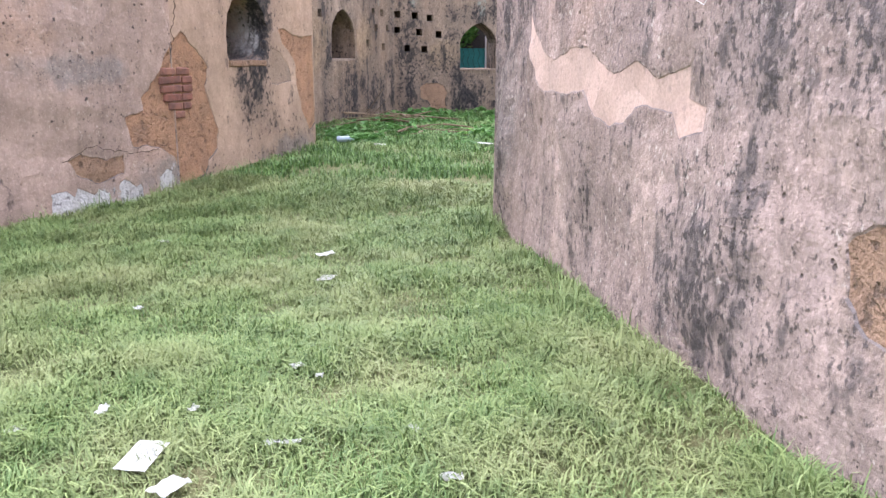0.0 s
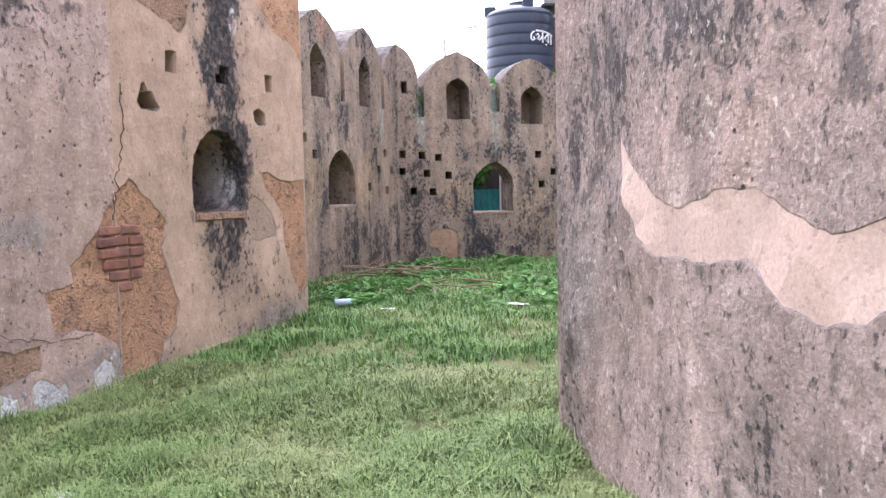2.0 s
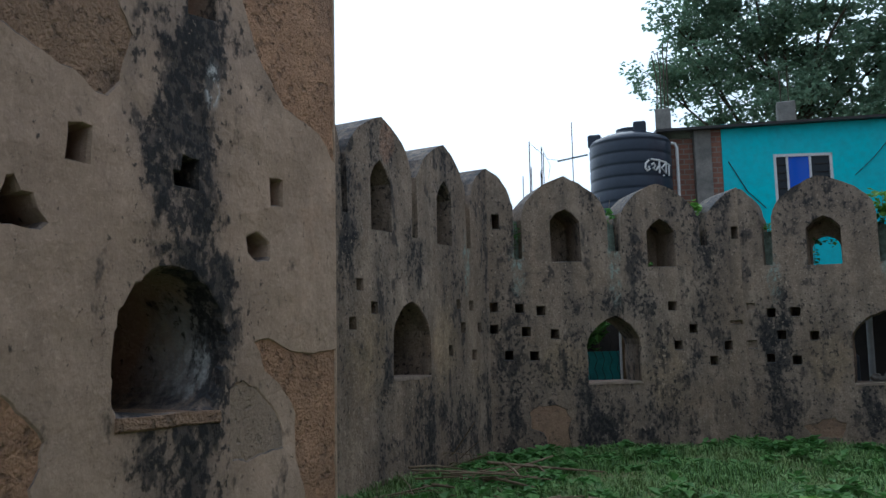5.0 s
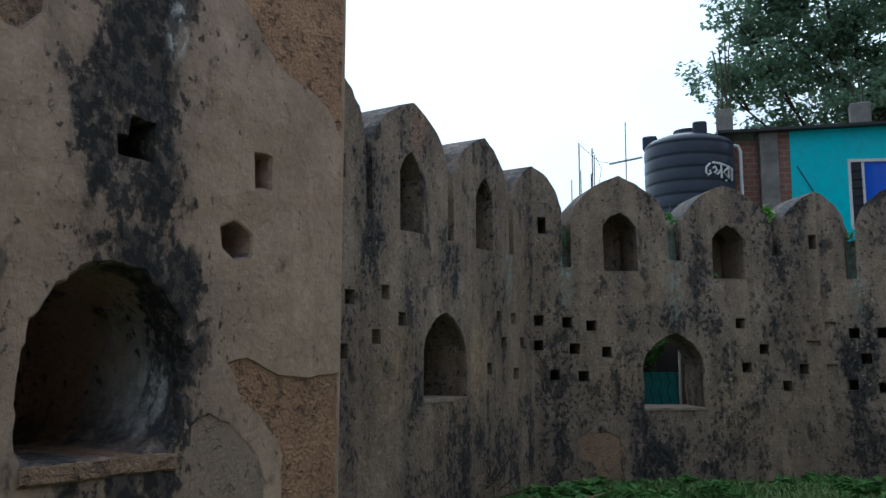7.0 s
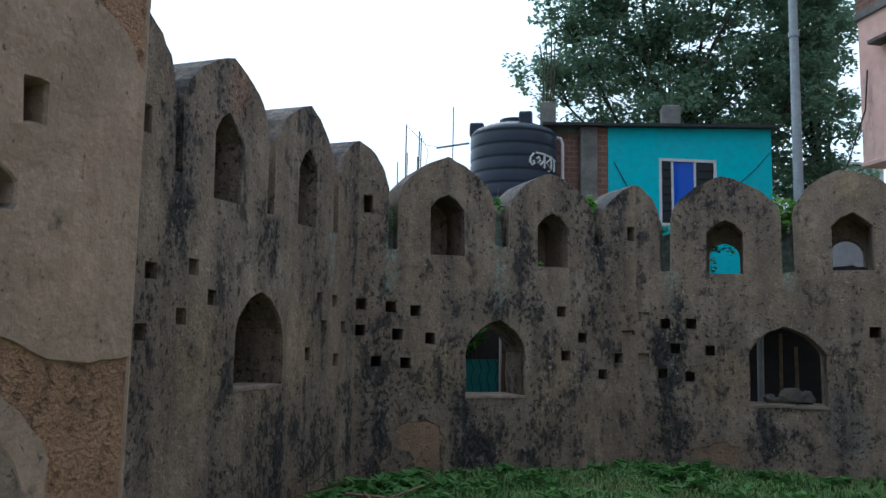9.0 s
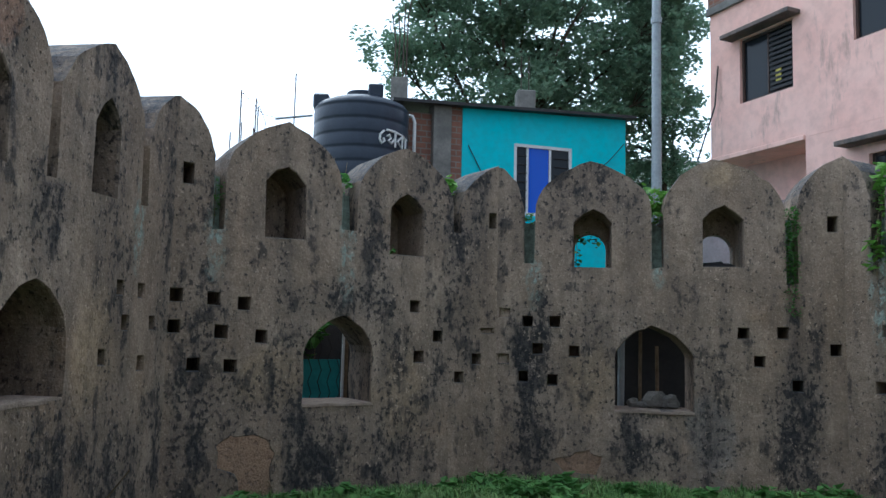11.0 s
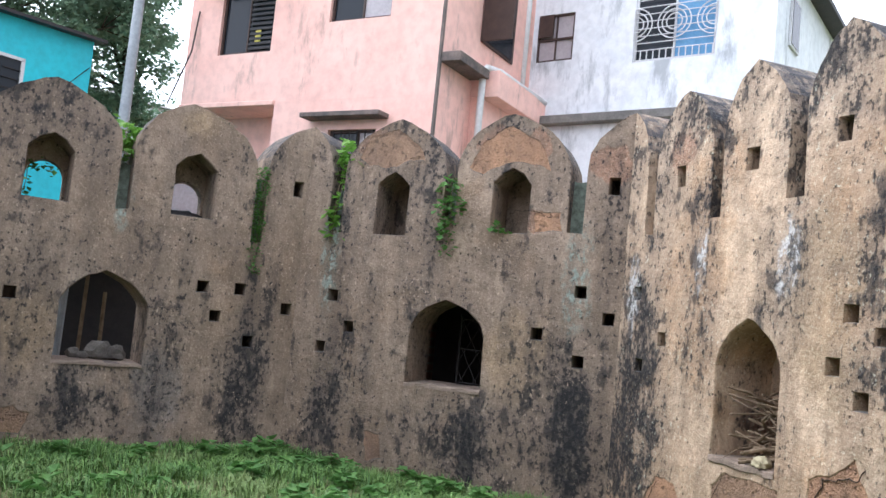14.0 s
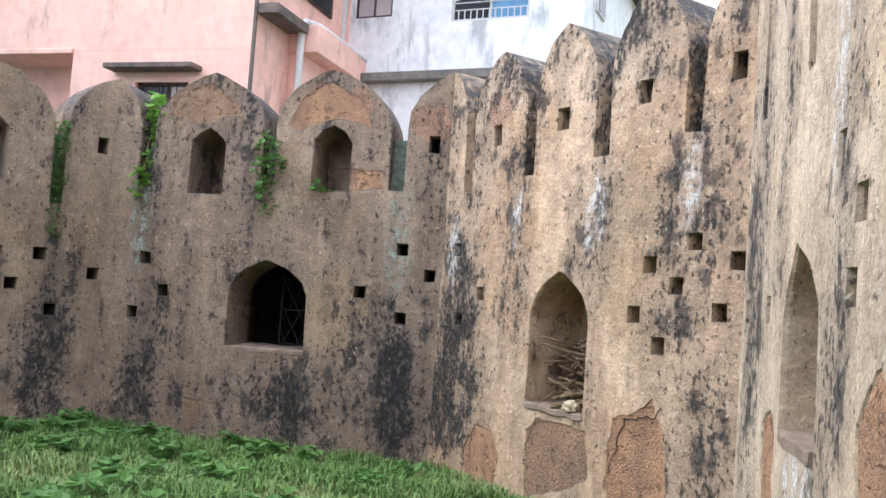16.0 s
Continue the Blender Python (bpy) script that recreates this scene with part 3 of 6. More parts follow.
def pointed(s0, s1, sill, spring, apex, mid=None, steps=7):
    """Loop of a pointed four-centred opening, anticlockwise from the lower left."""
    mid = (s0 + s1) / 2 if mid is None else mid
    out = [(s0, sill), (mid, sill), (s1, sill), (s1, (sill + spring) / 2)]
    for k in range(steps):
        a = k / steps
        out.append((s1 + (mid - s1) * (1 - math.cos(a * 1.45)) ** 0.85 / (1 - math.cos(1.45)) ** 0.85, spring + (apex - spring) * (0.5 * math.sin(a * 1.57) + 0.5 * a)))
    out.append((mid, apex))
    for k in range(steps - 1, -1, -1):
        a = k / steps
        out.append((s0 + (mid - s0) * (1 - math.cos(a * 1.45)) ** 0.85 / (1 - math.cos(1.45)) ** 0.85, spring + (apex - spring) * (0.5 * math.sin(a * 1.57) + 0.5 * a)))
    out.append((s0, (sill + spring) / 2))
    return out


def keel(s0, s1, sill, shoulder, apex):
    m = (s0 + s1) / 2
    return [(s0, sill), (s1, sill), (s1, shoulder), (s1 - (s1 - m) * 0.45, shoulder + (apex - shoulder) * 0.62), (m, apex), (s0 + (m - s0) * 0.45, shoulder + (apex - shoulder) * 0.62), (s0, shoulder)]


def square(s, z, w=0.125, h=0.13):
    return [(s - w / 2, z - h / 2), (s + w / 2, z - h / 2), (s + w / 2, z + h / 2), (s - w / 2, z + h / 2)]


def ragged(s, z, w, h, seed, n=14):
    return [(s + w / 2 * math.cos(6.2832 * k / n) * (1 + 0.35 * noise.noise((k * 1.7, seed, 0))), z + h / 2 * math.sin(6.2832 * k / n) * (1 + 0.35 * noise.noise((k * 1.7, seed, 9)))) for k in range(n)]


def merlon_curve(a, b, side, peak, mid=None, steps=9):
    """Top of a merlon from its left side to its right side: upright, then leaning in to a soft point."""
    mid = (a + b) / 2 if mid is None else mid
    out = []
    for k in range(steps + 1):
        t = k / steps
        out.append((a + (mid - a) * (1 - math.cos(t * 1.35)) / (1 - math.cos(1.35)), side + (peak - side) * (0.5 * math.sin(t * 1.5708) + 0.5 * t)))
    for k in range(steps - 1, -1, -1):
        t = k / steps
        out.append((b + (mid - b) * (1 - math.cos(t * 1.35)) / (1 - math.cos(1.35)), side + (peak - side) * (0.5 * math.sin(t * 1.5708) + 0.5 * t)))
    return out


def battlements(length, gaps, peaks, left, right, drop=0.66):
    """Skyline from right to left. gaps: (s0, s1, bottom); peaks: (s, z) of the merlons between; left, right: z of the half merlons at the ends."""
    line = []
    first, last = gaps[0], gaps[-1]
    half = [p for p in merlon_curve(-first[0], first[0], left - drop, left, 0.0) if p[0] >= -1e-6]
    line += half + [(first[0], first[2])]
    for (g0, g1), (ps, pz) in zip(zip(gaps, gaps[1:]), peaks):
        line += [(g0[1], g0[2])] + merlon_curve(g0[1], g1[0], pz - drop, pz, ps) + [(g1[0], g1[2])]
    line += [(last[1], last[2])]
    w = length - last[1]
    line += [(length + p[0], p[1]) for p in merlon_curve(-w, w, right - drop, right, 0.0) if p[0] <= 1e-6]
    return line[::-1]


def build_wall(name, P, Q, skyline, openings, mat, label, turn_l=0.0, turn_r=0.0, base=-0.6, thick=THICK, uneven=0.018, grid=0.16, ends=(False, False), seed=1):
    """A masonry wall from P to Q. openings: (loop, depth, inner): a niche of that depth, or, with inner or a depth past the wall, a way through; with a material as inner, a place where the plaster has come off."""
    o, d, n, length = plan(P, Q)
    tl, tr = math.tan(radians(turn_l) / 2), math.tan(radians(turn_r) / 2)
    outer = [(0.0, base), (length, base)] + [(min(length, max(0.0, s)), z) for s, z in skyline]
    outer = [p for i, p in enumerate(outer) if i == 0 or math.dist(p, outer[i - 1]) > 1e-4]
    outer = [p if p[0] in (0.0, length) or p[1] == base else q for p, q in zip(outer, jitter(outer, 0.022, seed))]
    holes = [jitter(lp, 0.02 if len(lp) > 5 else 0.008, seed + i * 0.37) for i, (lp, _, _) in enumerate(openings)]

    def place(s, z, depth):
        e = s
        if s <= 1e-6:
            e = s - depth * tl
        elif s >= length - 1e-6:
            e = s + depth * tr
        p = o + d * e + n * depth + Vector((0, 0, z))
        if depth < 0.02:
            fade = smooth_step(0, 0.25, s) * smooth_step(0, 0.25, length - s)
            p += n * fade * uneven * (1.3 * noise.noise((p.x * 1.1, p.y * 1.1, p.z * 1.1 + seed)) + 0.5 * noise.noise((p.x * 4, p.y * 4, p.z * 4)))
        return p

    verts, faces, coats, slots = [], [], {}, [mat]

    def face_sheet(loops, depth, dense):
        pts, edges = [], []
        for lp in loops:
            k = len(pts)
            pts += [Vector(p) for p in lp]
            edges += [(k + i, k + (i + 1) % len(lp)) for i in range(len(lp))]
        if dense:
            zmax = max(p[1] for p in outer)
            for i in range(1, int(length / grid)):
                for j in range(1, int((zmax - base) / grid)):
                    p = (i * grid + 0.03 * math.sin(j * 3.3), base + j * grid + 0.03 * math.sin(i * 2.1))
                    if inside(p, loops[0]):
                        pts.append(Vector(p))
        vs, _, fs, *_ = delaunay_2d_cdt(pts, edges, [], 0, 1e-5)
        k = len(verts)
        verts.extend(place(v.x, v.y, depth) for v in vs)
        for f in fs:
            c = sum((vs[i] for i in f), Vector((0, 0))) / len(f)
            if inside(c, loops[0]) and not any(inside(c, lp) for lp in loops[1:]):
                faces.append([k + i for i in f])

    def band(a, b, da, db, skip=False):
        k, m = len(verts), len(a)
        verts.extend(place(s, z, da) for s, z in a)
        verts.extend(place(s, z, db) for s, z in b)
        for i in range(m):
            j = (i + 1) % m
            if skip and ((a[i][0] <= 1e-6 and a[j][0] <= 1e-6 and not ends[0]) or (a[i][0] >= length - 1e-6 and a[j][0] >= length - 1e-6 and not ends[1])):
                continue
            faces.append([k + i, k + j, k + m + j, k + m + i])

    def wider(lp, by):
        cs, cz = sum(p[0] for p in lp) / len(lp), sum(p[1] for p in lp) / len(lp)
        return [(s + by * (1 if s > cs else -1), z + by * (1 if z > cz else -1)) for s, z in lp]

    holes = [[(min(length - 0.012, max(0.012, s)), z) if isinstance(op[2], bpy.types.Material) else (s, z) for s, z in h] for h, op in zip(holes, openings)]
    fronts = [wider(h, 0.008) for h in holes]
    face_sheet([outer] + fronts, 0.0, True)
    backs = []
    for h, f, (_, depth, inner) in zip(holes, fronts, openings):
        if isinstance(inner, bpy.types.Material):
            band(f, h, 0.0, depth)
            k = len(faces)
            face_sheet([h], depth, True)
            if inner not in slots:
                slots.append(inner)
            coats.update({i: slots.index(inner) for i in range(k, len(faces))})
            continue
        band(f, h, 0.0, 0.022)
        stop = min(depth, thick)
        if inner == "apse":
            count = len(h)
            even = [tuple(sum(h[(i + k) % count][a] for k in range(-4, 5)) / 9 for a in (0, 1)) for i in range(count)]
            mid, sill = sum(p[0] for p in even) / count, min(p[1] for p in even)
            last, at = h, 0.022
            for k in range(8):
                a = 1.45 * k / 7
                w = math.cos(a) ** 0.6
                ring = [(mid + (q - mid) * w, sill + (z - sill) * (0.35 + 0.65 * w)) for q, z in even]
                to = 0.10 + (stop - 0.10) * math.sin(a)
                band(last, ring, at, to)
                last, at = ring, to
            face_sheet([last], at, False)
            continue
        if isinstance(inner, float):
            mid = sum(p[0] for p in h) / len(h)
            out = [(q + max(0.0, q - mid) * inner, z) for q, z in h]
            band(h, out, 0.022, thick)
            backs.append(out)
            continue
        band(h, h, 0.022, stop)
        if inner:
            face_sheet([h, inner], stop, False)
            band(inner, inner, stop, thick)
            backs.append(inner)
        elif depth >= thick:
            backs.append(h)
        else:
            face_sheet([h], stop, False)
    band(outer, outer, 0.0, thick, True)
    face_sheet([outer] + backs, thick, False)
    me = mesh_of(name, verts, faces, mat)
    for extra in slots[1:]:
        me.materials.append(extra)
    for i, k in coats.items():
        me.polygons[i].material_index = k
    bm = bmesh.new()
    bm.from_mesh(me)
    bmesh.ops.remove_doubles(bm, verts=bm.verts, dist=0.0005)
    bmesh.ops.recalc_face_normals(bm, faces=bm.faces)
    bm.to_mesh(me)
    bm.free()
    return tagged(new(name, me), label, "wall", kind="structure")


def torn(corners, seed, amount=0.022, step=0.045):
    """A broken edge through some corners: cut fine and made uneven."""
    out = []
    for (s0, z0), (s1, z1) in zip(corners, corners[1:] + corners[:1]):
        n = max(1, int(math.dist((s0, z0), (s1, z1)) / step))
        for k in range(n):
            q, z = s0 + (s1 - s0) * k / n, z0 + (z1 - z0) * k / n
            out.append((q + amount * (noise.noise((q * 7, z * 7, seed)) + 0.5 * noise.noise((q * 22, z * 22, seed))), z + amount * (noise.noise((q * 7, z * 7, seed + 5)) + 0.5 * noise.noise((q * 22, z * 22, seed + 5)))))
    return out


def bared(corners, mat, seed, depth=0.009):
    return (torn(corners, seed), depth, mat)


OUT = THICK + 1
DEEP = 0.42


def sq(points, depth=0.45, w=0.125, h=0.13):
    return [(square(s, z, w, h), depth, None) for s, z in points]


def length_of(P, Q):
    return math.dist(P, Q)


# west face, seen to the side on entering
LA = length_of(VA, V0)
wall_west = build_wall("wall_west", VA, V0,
    battlements(LA, [(0.46, 0.56, 3.09), (1.97, 2.10, 2.96), (3.41, 3.54, 2.95)], [(1.28, 4.34), (2.80, 4.30)], 4.36, 4.20),
    [(pointed(1.485, 2.345, 1.215, 1.70, 2.153, 1.916), 0.67, None), (keel(1.05, 1.485, 2.965, 3.56, 3.81), 0.55, None), (keel(2.58, 2.97, 2.945, 3.55, 3.80), 0.55, None),
     (square(0.10, 3.45, 0.11, 0.22), 0.4, None)]
    + sq([(0.806, 2.30), (1.082, 2.046), (0.658, 1.86), (0.25, 2.22), (0.16, 1.72), (3.14, 2.15), (3.526, 2.143), (3.25, 1.834), (3.76, 1.838), (2.915, 1.525), (3.57, 1.458)]),
    M_WEST, "weathered brown plastered fort wall with pointed merlons", 45, 48, seed=2)
# north-west face
L1 = length_of(V0, V1)
wall_northwest = build_wall("wall_northwest", V0, V1,
    battlements(L1, [(0.40, 0.53, 2.84), (1.87, 2.08, 2.95), (3.39, 3.51, 3.05)], [(1.205, 4.10), (2.71, 4.02)], 4.20, 3.97),
    [(pointed(1.492, 2.325, 0.988, 1.55, 1.985, 1.945), OUT, 0.15), (keel(0.975, 1.445, 2.805, 3.415, 3.606), 0.66, None), (keel(2.525, 2.965, 2.725, 3.265, 3.454), 0.66, None),
     (square(0.13, 3.40, 0.11, 0.21), 0.4, None), (square(3.99, 3.248, 0.11, 0.19), 0.4, None)]
    + sq([(0.06, 1.811), (0.456, 2.109), (0.784, 2.069), (0.551, 1.765), (0.988, 1.726), (0.282, 1.425), (0.665, 1.408), (2.877, 2.117), (3.212, 1.767), (2.95, 1.521), (3.781, 1.497), (3.527, 1.276)])
    + [(square(0.07, 2.135), 0.3, None)] + sq([(3.93, 1.85)], 0.05, 0.20, 0.06)
    + [bared([(0.56, 0.59), (0.71, 0.70), (1.08, 0.65), (1.17, 0.50), (1.14, 0.28), (1.18, 0.06), (0.85, 0.04), (0.78, 0.31), (0.6, 0.37)], M_BARE_DULL, 1)],
    M_NORTHWEST, "weathered brown plastered fort wall with pointed merlons", 48, 39, seed=3)
# north face
L2 = length_of(V1, V2)


def round_back(a, b, sill, top):
    """Round-headed hole at the back of a merlon niche."""
    m, r = (a + b) / 2, (b - a) / 2
    return [(a, sill), (b, sill)] + [(m + r * math.cos(math.pi * k / 10), top - r + r * math.sin(math.pi * k / 10)) for k in range(11)]


M3_BACK, M4_BACK = round_back(0.985, 1.40, 2.715, 3.17), round_back(2.58, 3.01, 2.745, 3.17)
wall_north = build_wall("wall_north", V1, V2,
    battlements(L2, [(0.33, 0.47, 2.72), (1.92, 2.07, 2.68), (3.52, 3.67, 2.50)], [(1.16, 4.04), (2.67, 4.06)], 3.97, 4.09),
    [(pointed(1.475, 2.42, 0.91, 1.56, 1.955, 1.91), OUT, None), (keel(0.95, 1.43, 2.68, 3.23, 3.415), 0.55, M3_BACK), (keel(2.545, 3.04, 2.71, 3.28, 3.47), 0.55, M4_BACK),
     (square(4.08, 3.245, 0.11, 0.19), 0.4, None)]
    + sq([(0.385, 1.985), (0.734, 1.986), (0.52, 1.644), (0.974, 1.622), (0.342, 1.292), (0.709, 1.26), (3.015, 1.896), (3.474, 1.906), (3.202, 1.554), (4.09, 1.715), (3.642, 1.272)])
    + sq([(0.096, 2.084), (0.094, 1.508)], 0.04, 0.13, 0.11)
    + [bared([(0.74, 0.27), (1.15, 0.42), (1.32, 0.33), (1.23, 0.12), (0.88, 0.14)], M_BARE_DULL, 2)],
    M_NORTH, "weathered brown plastered fort wall with pointed merlons", 39, 50, seed=4)
# north-east face
L3 = length_of(V2, V3)
wall_northeast = build_wall("wall_northeast", V2, V3,
    battlements(L3, [(0.33, 0.52, 2.80), (1.87, 2.02, 2.98), (3.38, 3.57, 2.91)], [(1.22, 4.20), (2.66, 4.29)], 4.09, 4.31),
    [(pointed(1.60, 2.52, 0.99, 1.64, 2.022, 2.01), OUT, None), (keel(0.98, 1.40, 2.755, 3.36, 3.53), 0.67, None), (keel(2.48, 2.92, 2.872, 3.44, 3.635), 0.67, None),
     (square(3.89, 3.464, 0.12, 0.19), 0.45, None)]
    + sq([(0.516, 1.951), (0.774, 1.582), (0.405, 1.30), (3.142, 1.728), (3.606, 2.246), (3.94, 1.966), (3.637, 1.46)])
    + [bared([(1.13, 0.34), (1.34, 0.34), (1.38, 0.06), (1.18, 0.0)], M_BARE_DULL, 3), bared([(0.68, 3.70), (0.85, 3.98), (1.2, 4.08), (1.5, 3.85), (1.58, 3.69), (1.33, 3.68), (1.2, 3.60), (1.05, 3.58), (0.84, 3.62)], M_BARE_DULL, 4, 0.006),
       bared([(2.15, 3.62), (2.33, 3.95), (2.63, 4.15), (3.0, 3.95), (3.15, 3.62), (2.95, 3.70), (2.72, 3.72), (2.5, 3.66), (2.33, 3.55)], M_BARE, 5, 0.006), bared([(3.0, 3.12), (3.3, 3.14), (3.32, 2.92), (3.02, 2.90)], M_BARE, 6, 0.006)],
    M_NORTHEAST, "weathered plastered fort wall with bare orange merlons", 50, 50, seed=5)
# east face, less mouldy, its stronger light put into the paler plaster
L4 = length_of(V3, V4)
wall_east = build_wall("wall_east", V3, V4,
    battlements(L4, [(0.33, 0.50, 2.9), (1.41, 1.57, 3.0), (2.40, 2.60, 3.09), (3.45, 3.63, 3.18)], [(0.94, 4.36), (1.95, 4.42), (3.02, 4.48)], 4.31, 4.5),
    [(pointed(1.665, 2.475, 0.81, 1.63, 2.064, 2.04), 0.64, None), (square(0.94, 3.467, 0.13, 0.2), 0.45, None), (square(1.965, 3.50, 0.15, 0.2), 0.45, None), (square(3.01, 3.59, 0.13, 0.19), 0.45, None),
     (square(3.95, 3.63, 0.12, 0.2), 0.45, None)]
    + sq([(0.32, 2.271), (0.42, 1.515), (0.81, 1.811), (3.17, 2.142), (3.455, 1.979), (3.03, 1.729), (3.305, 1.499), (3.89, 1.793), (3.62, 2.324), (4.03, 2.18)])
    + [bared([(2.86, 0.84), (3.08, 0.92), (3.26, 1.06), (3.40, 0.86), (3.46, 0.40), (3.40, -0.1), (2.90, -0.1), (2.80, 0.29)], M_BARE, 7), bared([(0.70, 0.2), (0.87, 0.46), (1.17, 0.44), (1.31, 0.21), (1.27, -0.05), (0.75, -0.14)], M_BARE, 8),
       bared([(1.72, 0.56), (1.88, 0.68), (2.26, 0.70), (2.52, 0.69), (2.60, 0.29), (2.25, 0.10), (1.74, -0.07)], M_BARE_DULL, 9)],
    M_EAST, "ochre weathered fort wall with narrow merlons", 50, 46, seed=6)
# south-east face, passed close by, its plaster likewise paler for the light
L5 = length_of(V4, VD)
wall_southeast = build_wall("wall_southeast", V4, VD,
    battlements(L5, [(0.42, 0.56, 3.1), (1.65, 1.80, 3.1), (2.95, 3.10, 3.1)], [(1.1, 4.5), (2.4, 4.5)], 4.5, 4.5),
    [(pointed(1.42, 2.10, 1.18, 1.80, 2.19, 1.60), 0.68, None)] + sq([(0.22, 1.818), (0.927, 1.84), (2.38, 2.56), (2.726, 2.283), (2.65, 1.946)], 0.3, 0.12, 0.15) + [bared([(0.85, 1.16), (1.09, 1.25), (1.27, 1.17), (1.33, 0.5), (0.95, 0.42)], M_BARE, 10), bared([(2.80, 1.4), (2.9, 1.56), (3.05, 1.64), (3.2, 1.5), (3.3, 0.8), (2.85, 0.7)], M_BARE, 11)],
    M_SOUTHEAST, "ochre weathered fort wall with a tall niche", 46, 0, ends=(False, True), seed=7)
# the pier on the one side of the way in
LR = length_of(R0, R1)
wall_pier = build_wall("wall_pier", R0, R1, [(LR, 5.6), (LR * 0.5, 5.6), (0.0, 5.6)], [(ragged(1.0, 1.05, 0.07, 0.09, 4), 0.06, None), (ragged(1.35, 0.85, 0.06, 0.06, 5), 0.05, None),
     (torn([(0.90, 1.72), (1.13, 1.55), (1.45, 1.39), (1.66, 1.33), (2.0, 1.415), (2.25, 1.43), (2.5, 1.32), (2.72, 1.265), (3.05, 1.345), (3.3, 1.26), (3.64, 1.335), (3.61, 1.17), (3.80, 1.14), (3.78, 1.02), (3.55, 0.955), (3.43, 1.08),
            (3.22, 1.11), (3.02, 1.09), (2.89, 0.985), (2.69, 0.945), (2.47, 0.99), (2.21, 1.15), (1.93, 1.12), (1.46, 1.105), (1.2, 1.2), (1.05, 1.37), (0.95, 1.58)], 12, 0.012), 0.005, M_SMEAR),
     bared([(4.93, 0.69), (5.07, 0.80), (5.5, 0.82), (5.6, 0.4), (5.11, 0.36), (4.99, 0.47)], M_BARE_DULL, 13)],
    M_PIER, "pale pinkish plastered fort wall with dark streaks", 0, 0, thick=1.7, uneven=0.05, ends=(True, True), seed=8)
wall_pier_end = build_wall("wall_pier_end", VD, (0.40, 7.46), [(length_of(VD, (0.40, 7.46)), 5.55), (0.0, 5.55)], [], M_SOUTHEAST, "plain weathered end of the fort wall", ends=(True, True), thick=0.3, seed=12)
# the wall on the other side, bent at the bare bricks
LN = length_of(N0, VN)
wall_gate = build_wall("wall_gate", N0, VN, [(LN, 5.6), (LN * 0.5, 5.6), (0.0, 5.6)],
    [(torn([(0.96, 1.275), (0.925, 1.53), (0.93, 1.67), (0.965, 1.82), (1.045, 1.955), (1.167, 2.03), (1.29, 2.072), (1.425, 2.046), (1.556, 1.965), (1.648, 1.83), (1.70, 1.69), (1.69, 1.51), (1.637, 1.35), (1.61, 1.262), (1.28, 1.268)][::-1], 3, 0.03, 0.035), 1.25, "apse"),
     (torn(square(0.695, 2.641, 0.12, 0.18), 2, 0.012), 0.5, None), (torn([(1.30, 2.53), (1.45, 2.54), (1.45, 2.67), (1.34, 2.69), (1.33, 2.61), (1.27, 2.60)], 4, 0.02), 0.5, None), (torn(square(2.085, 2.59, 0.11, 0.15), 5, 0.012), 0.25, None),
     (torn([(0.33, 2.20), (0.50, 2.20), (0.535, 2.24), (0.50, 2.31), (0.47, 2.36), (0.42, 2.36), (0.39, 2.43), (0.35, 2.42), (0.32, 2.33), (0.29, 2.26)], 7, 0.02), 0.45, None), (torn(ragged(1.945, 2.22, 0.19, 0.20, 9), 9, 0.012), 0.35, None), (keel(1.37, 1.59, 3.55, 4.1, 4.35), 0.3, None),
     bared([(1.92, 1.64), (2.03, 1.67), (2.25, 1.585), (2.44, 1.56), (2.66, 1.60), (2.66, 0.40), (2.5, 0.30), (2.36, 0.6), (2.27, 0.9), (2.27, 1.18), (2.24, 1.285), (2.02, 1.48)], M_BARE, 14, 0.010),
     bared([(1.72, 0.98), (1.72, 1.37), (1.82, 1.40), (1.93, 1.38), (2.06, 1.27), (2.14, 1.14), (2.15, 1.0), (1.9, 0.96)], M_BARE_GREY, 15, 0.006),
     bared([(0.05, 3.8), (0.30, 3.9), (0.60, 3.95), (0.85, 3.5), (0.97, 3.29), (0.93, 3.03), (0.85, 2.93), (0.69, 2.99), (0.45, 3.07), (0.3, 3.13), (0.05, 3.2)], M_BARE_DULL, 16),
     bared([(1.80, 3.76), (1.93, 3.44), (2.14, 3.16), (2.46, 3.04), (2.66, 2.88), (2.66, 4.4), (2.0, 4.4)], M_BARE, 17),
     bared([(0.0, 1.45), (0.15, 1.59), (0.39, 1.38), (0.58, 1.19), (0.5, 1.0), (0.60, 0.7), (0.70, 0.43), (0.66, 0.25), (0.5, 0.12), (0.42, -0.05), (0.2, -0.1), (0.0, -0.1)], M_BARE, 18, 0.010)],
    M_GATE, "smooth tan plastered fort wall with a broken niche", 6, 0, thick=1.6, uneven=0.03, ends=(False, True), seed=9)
LB = length_of(NB, N0)
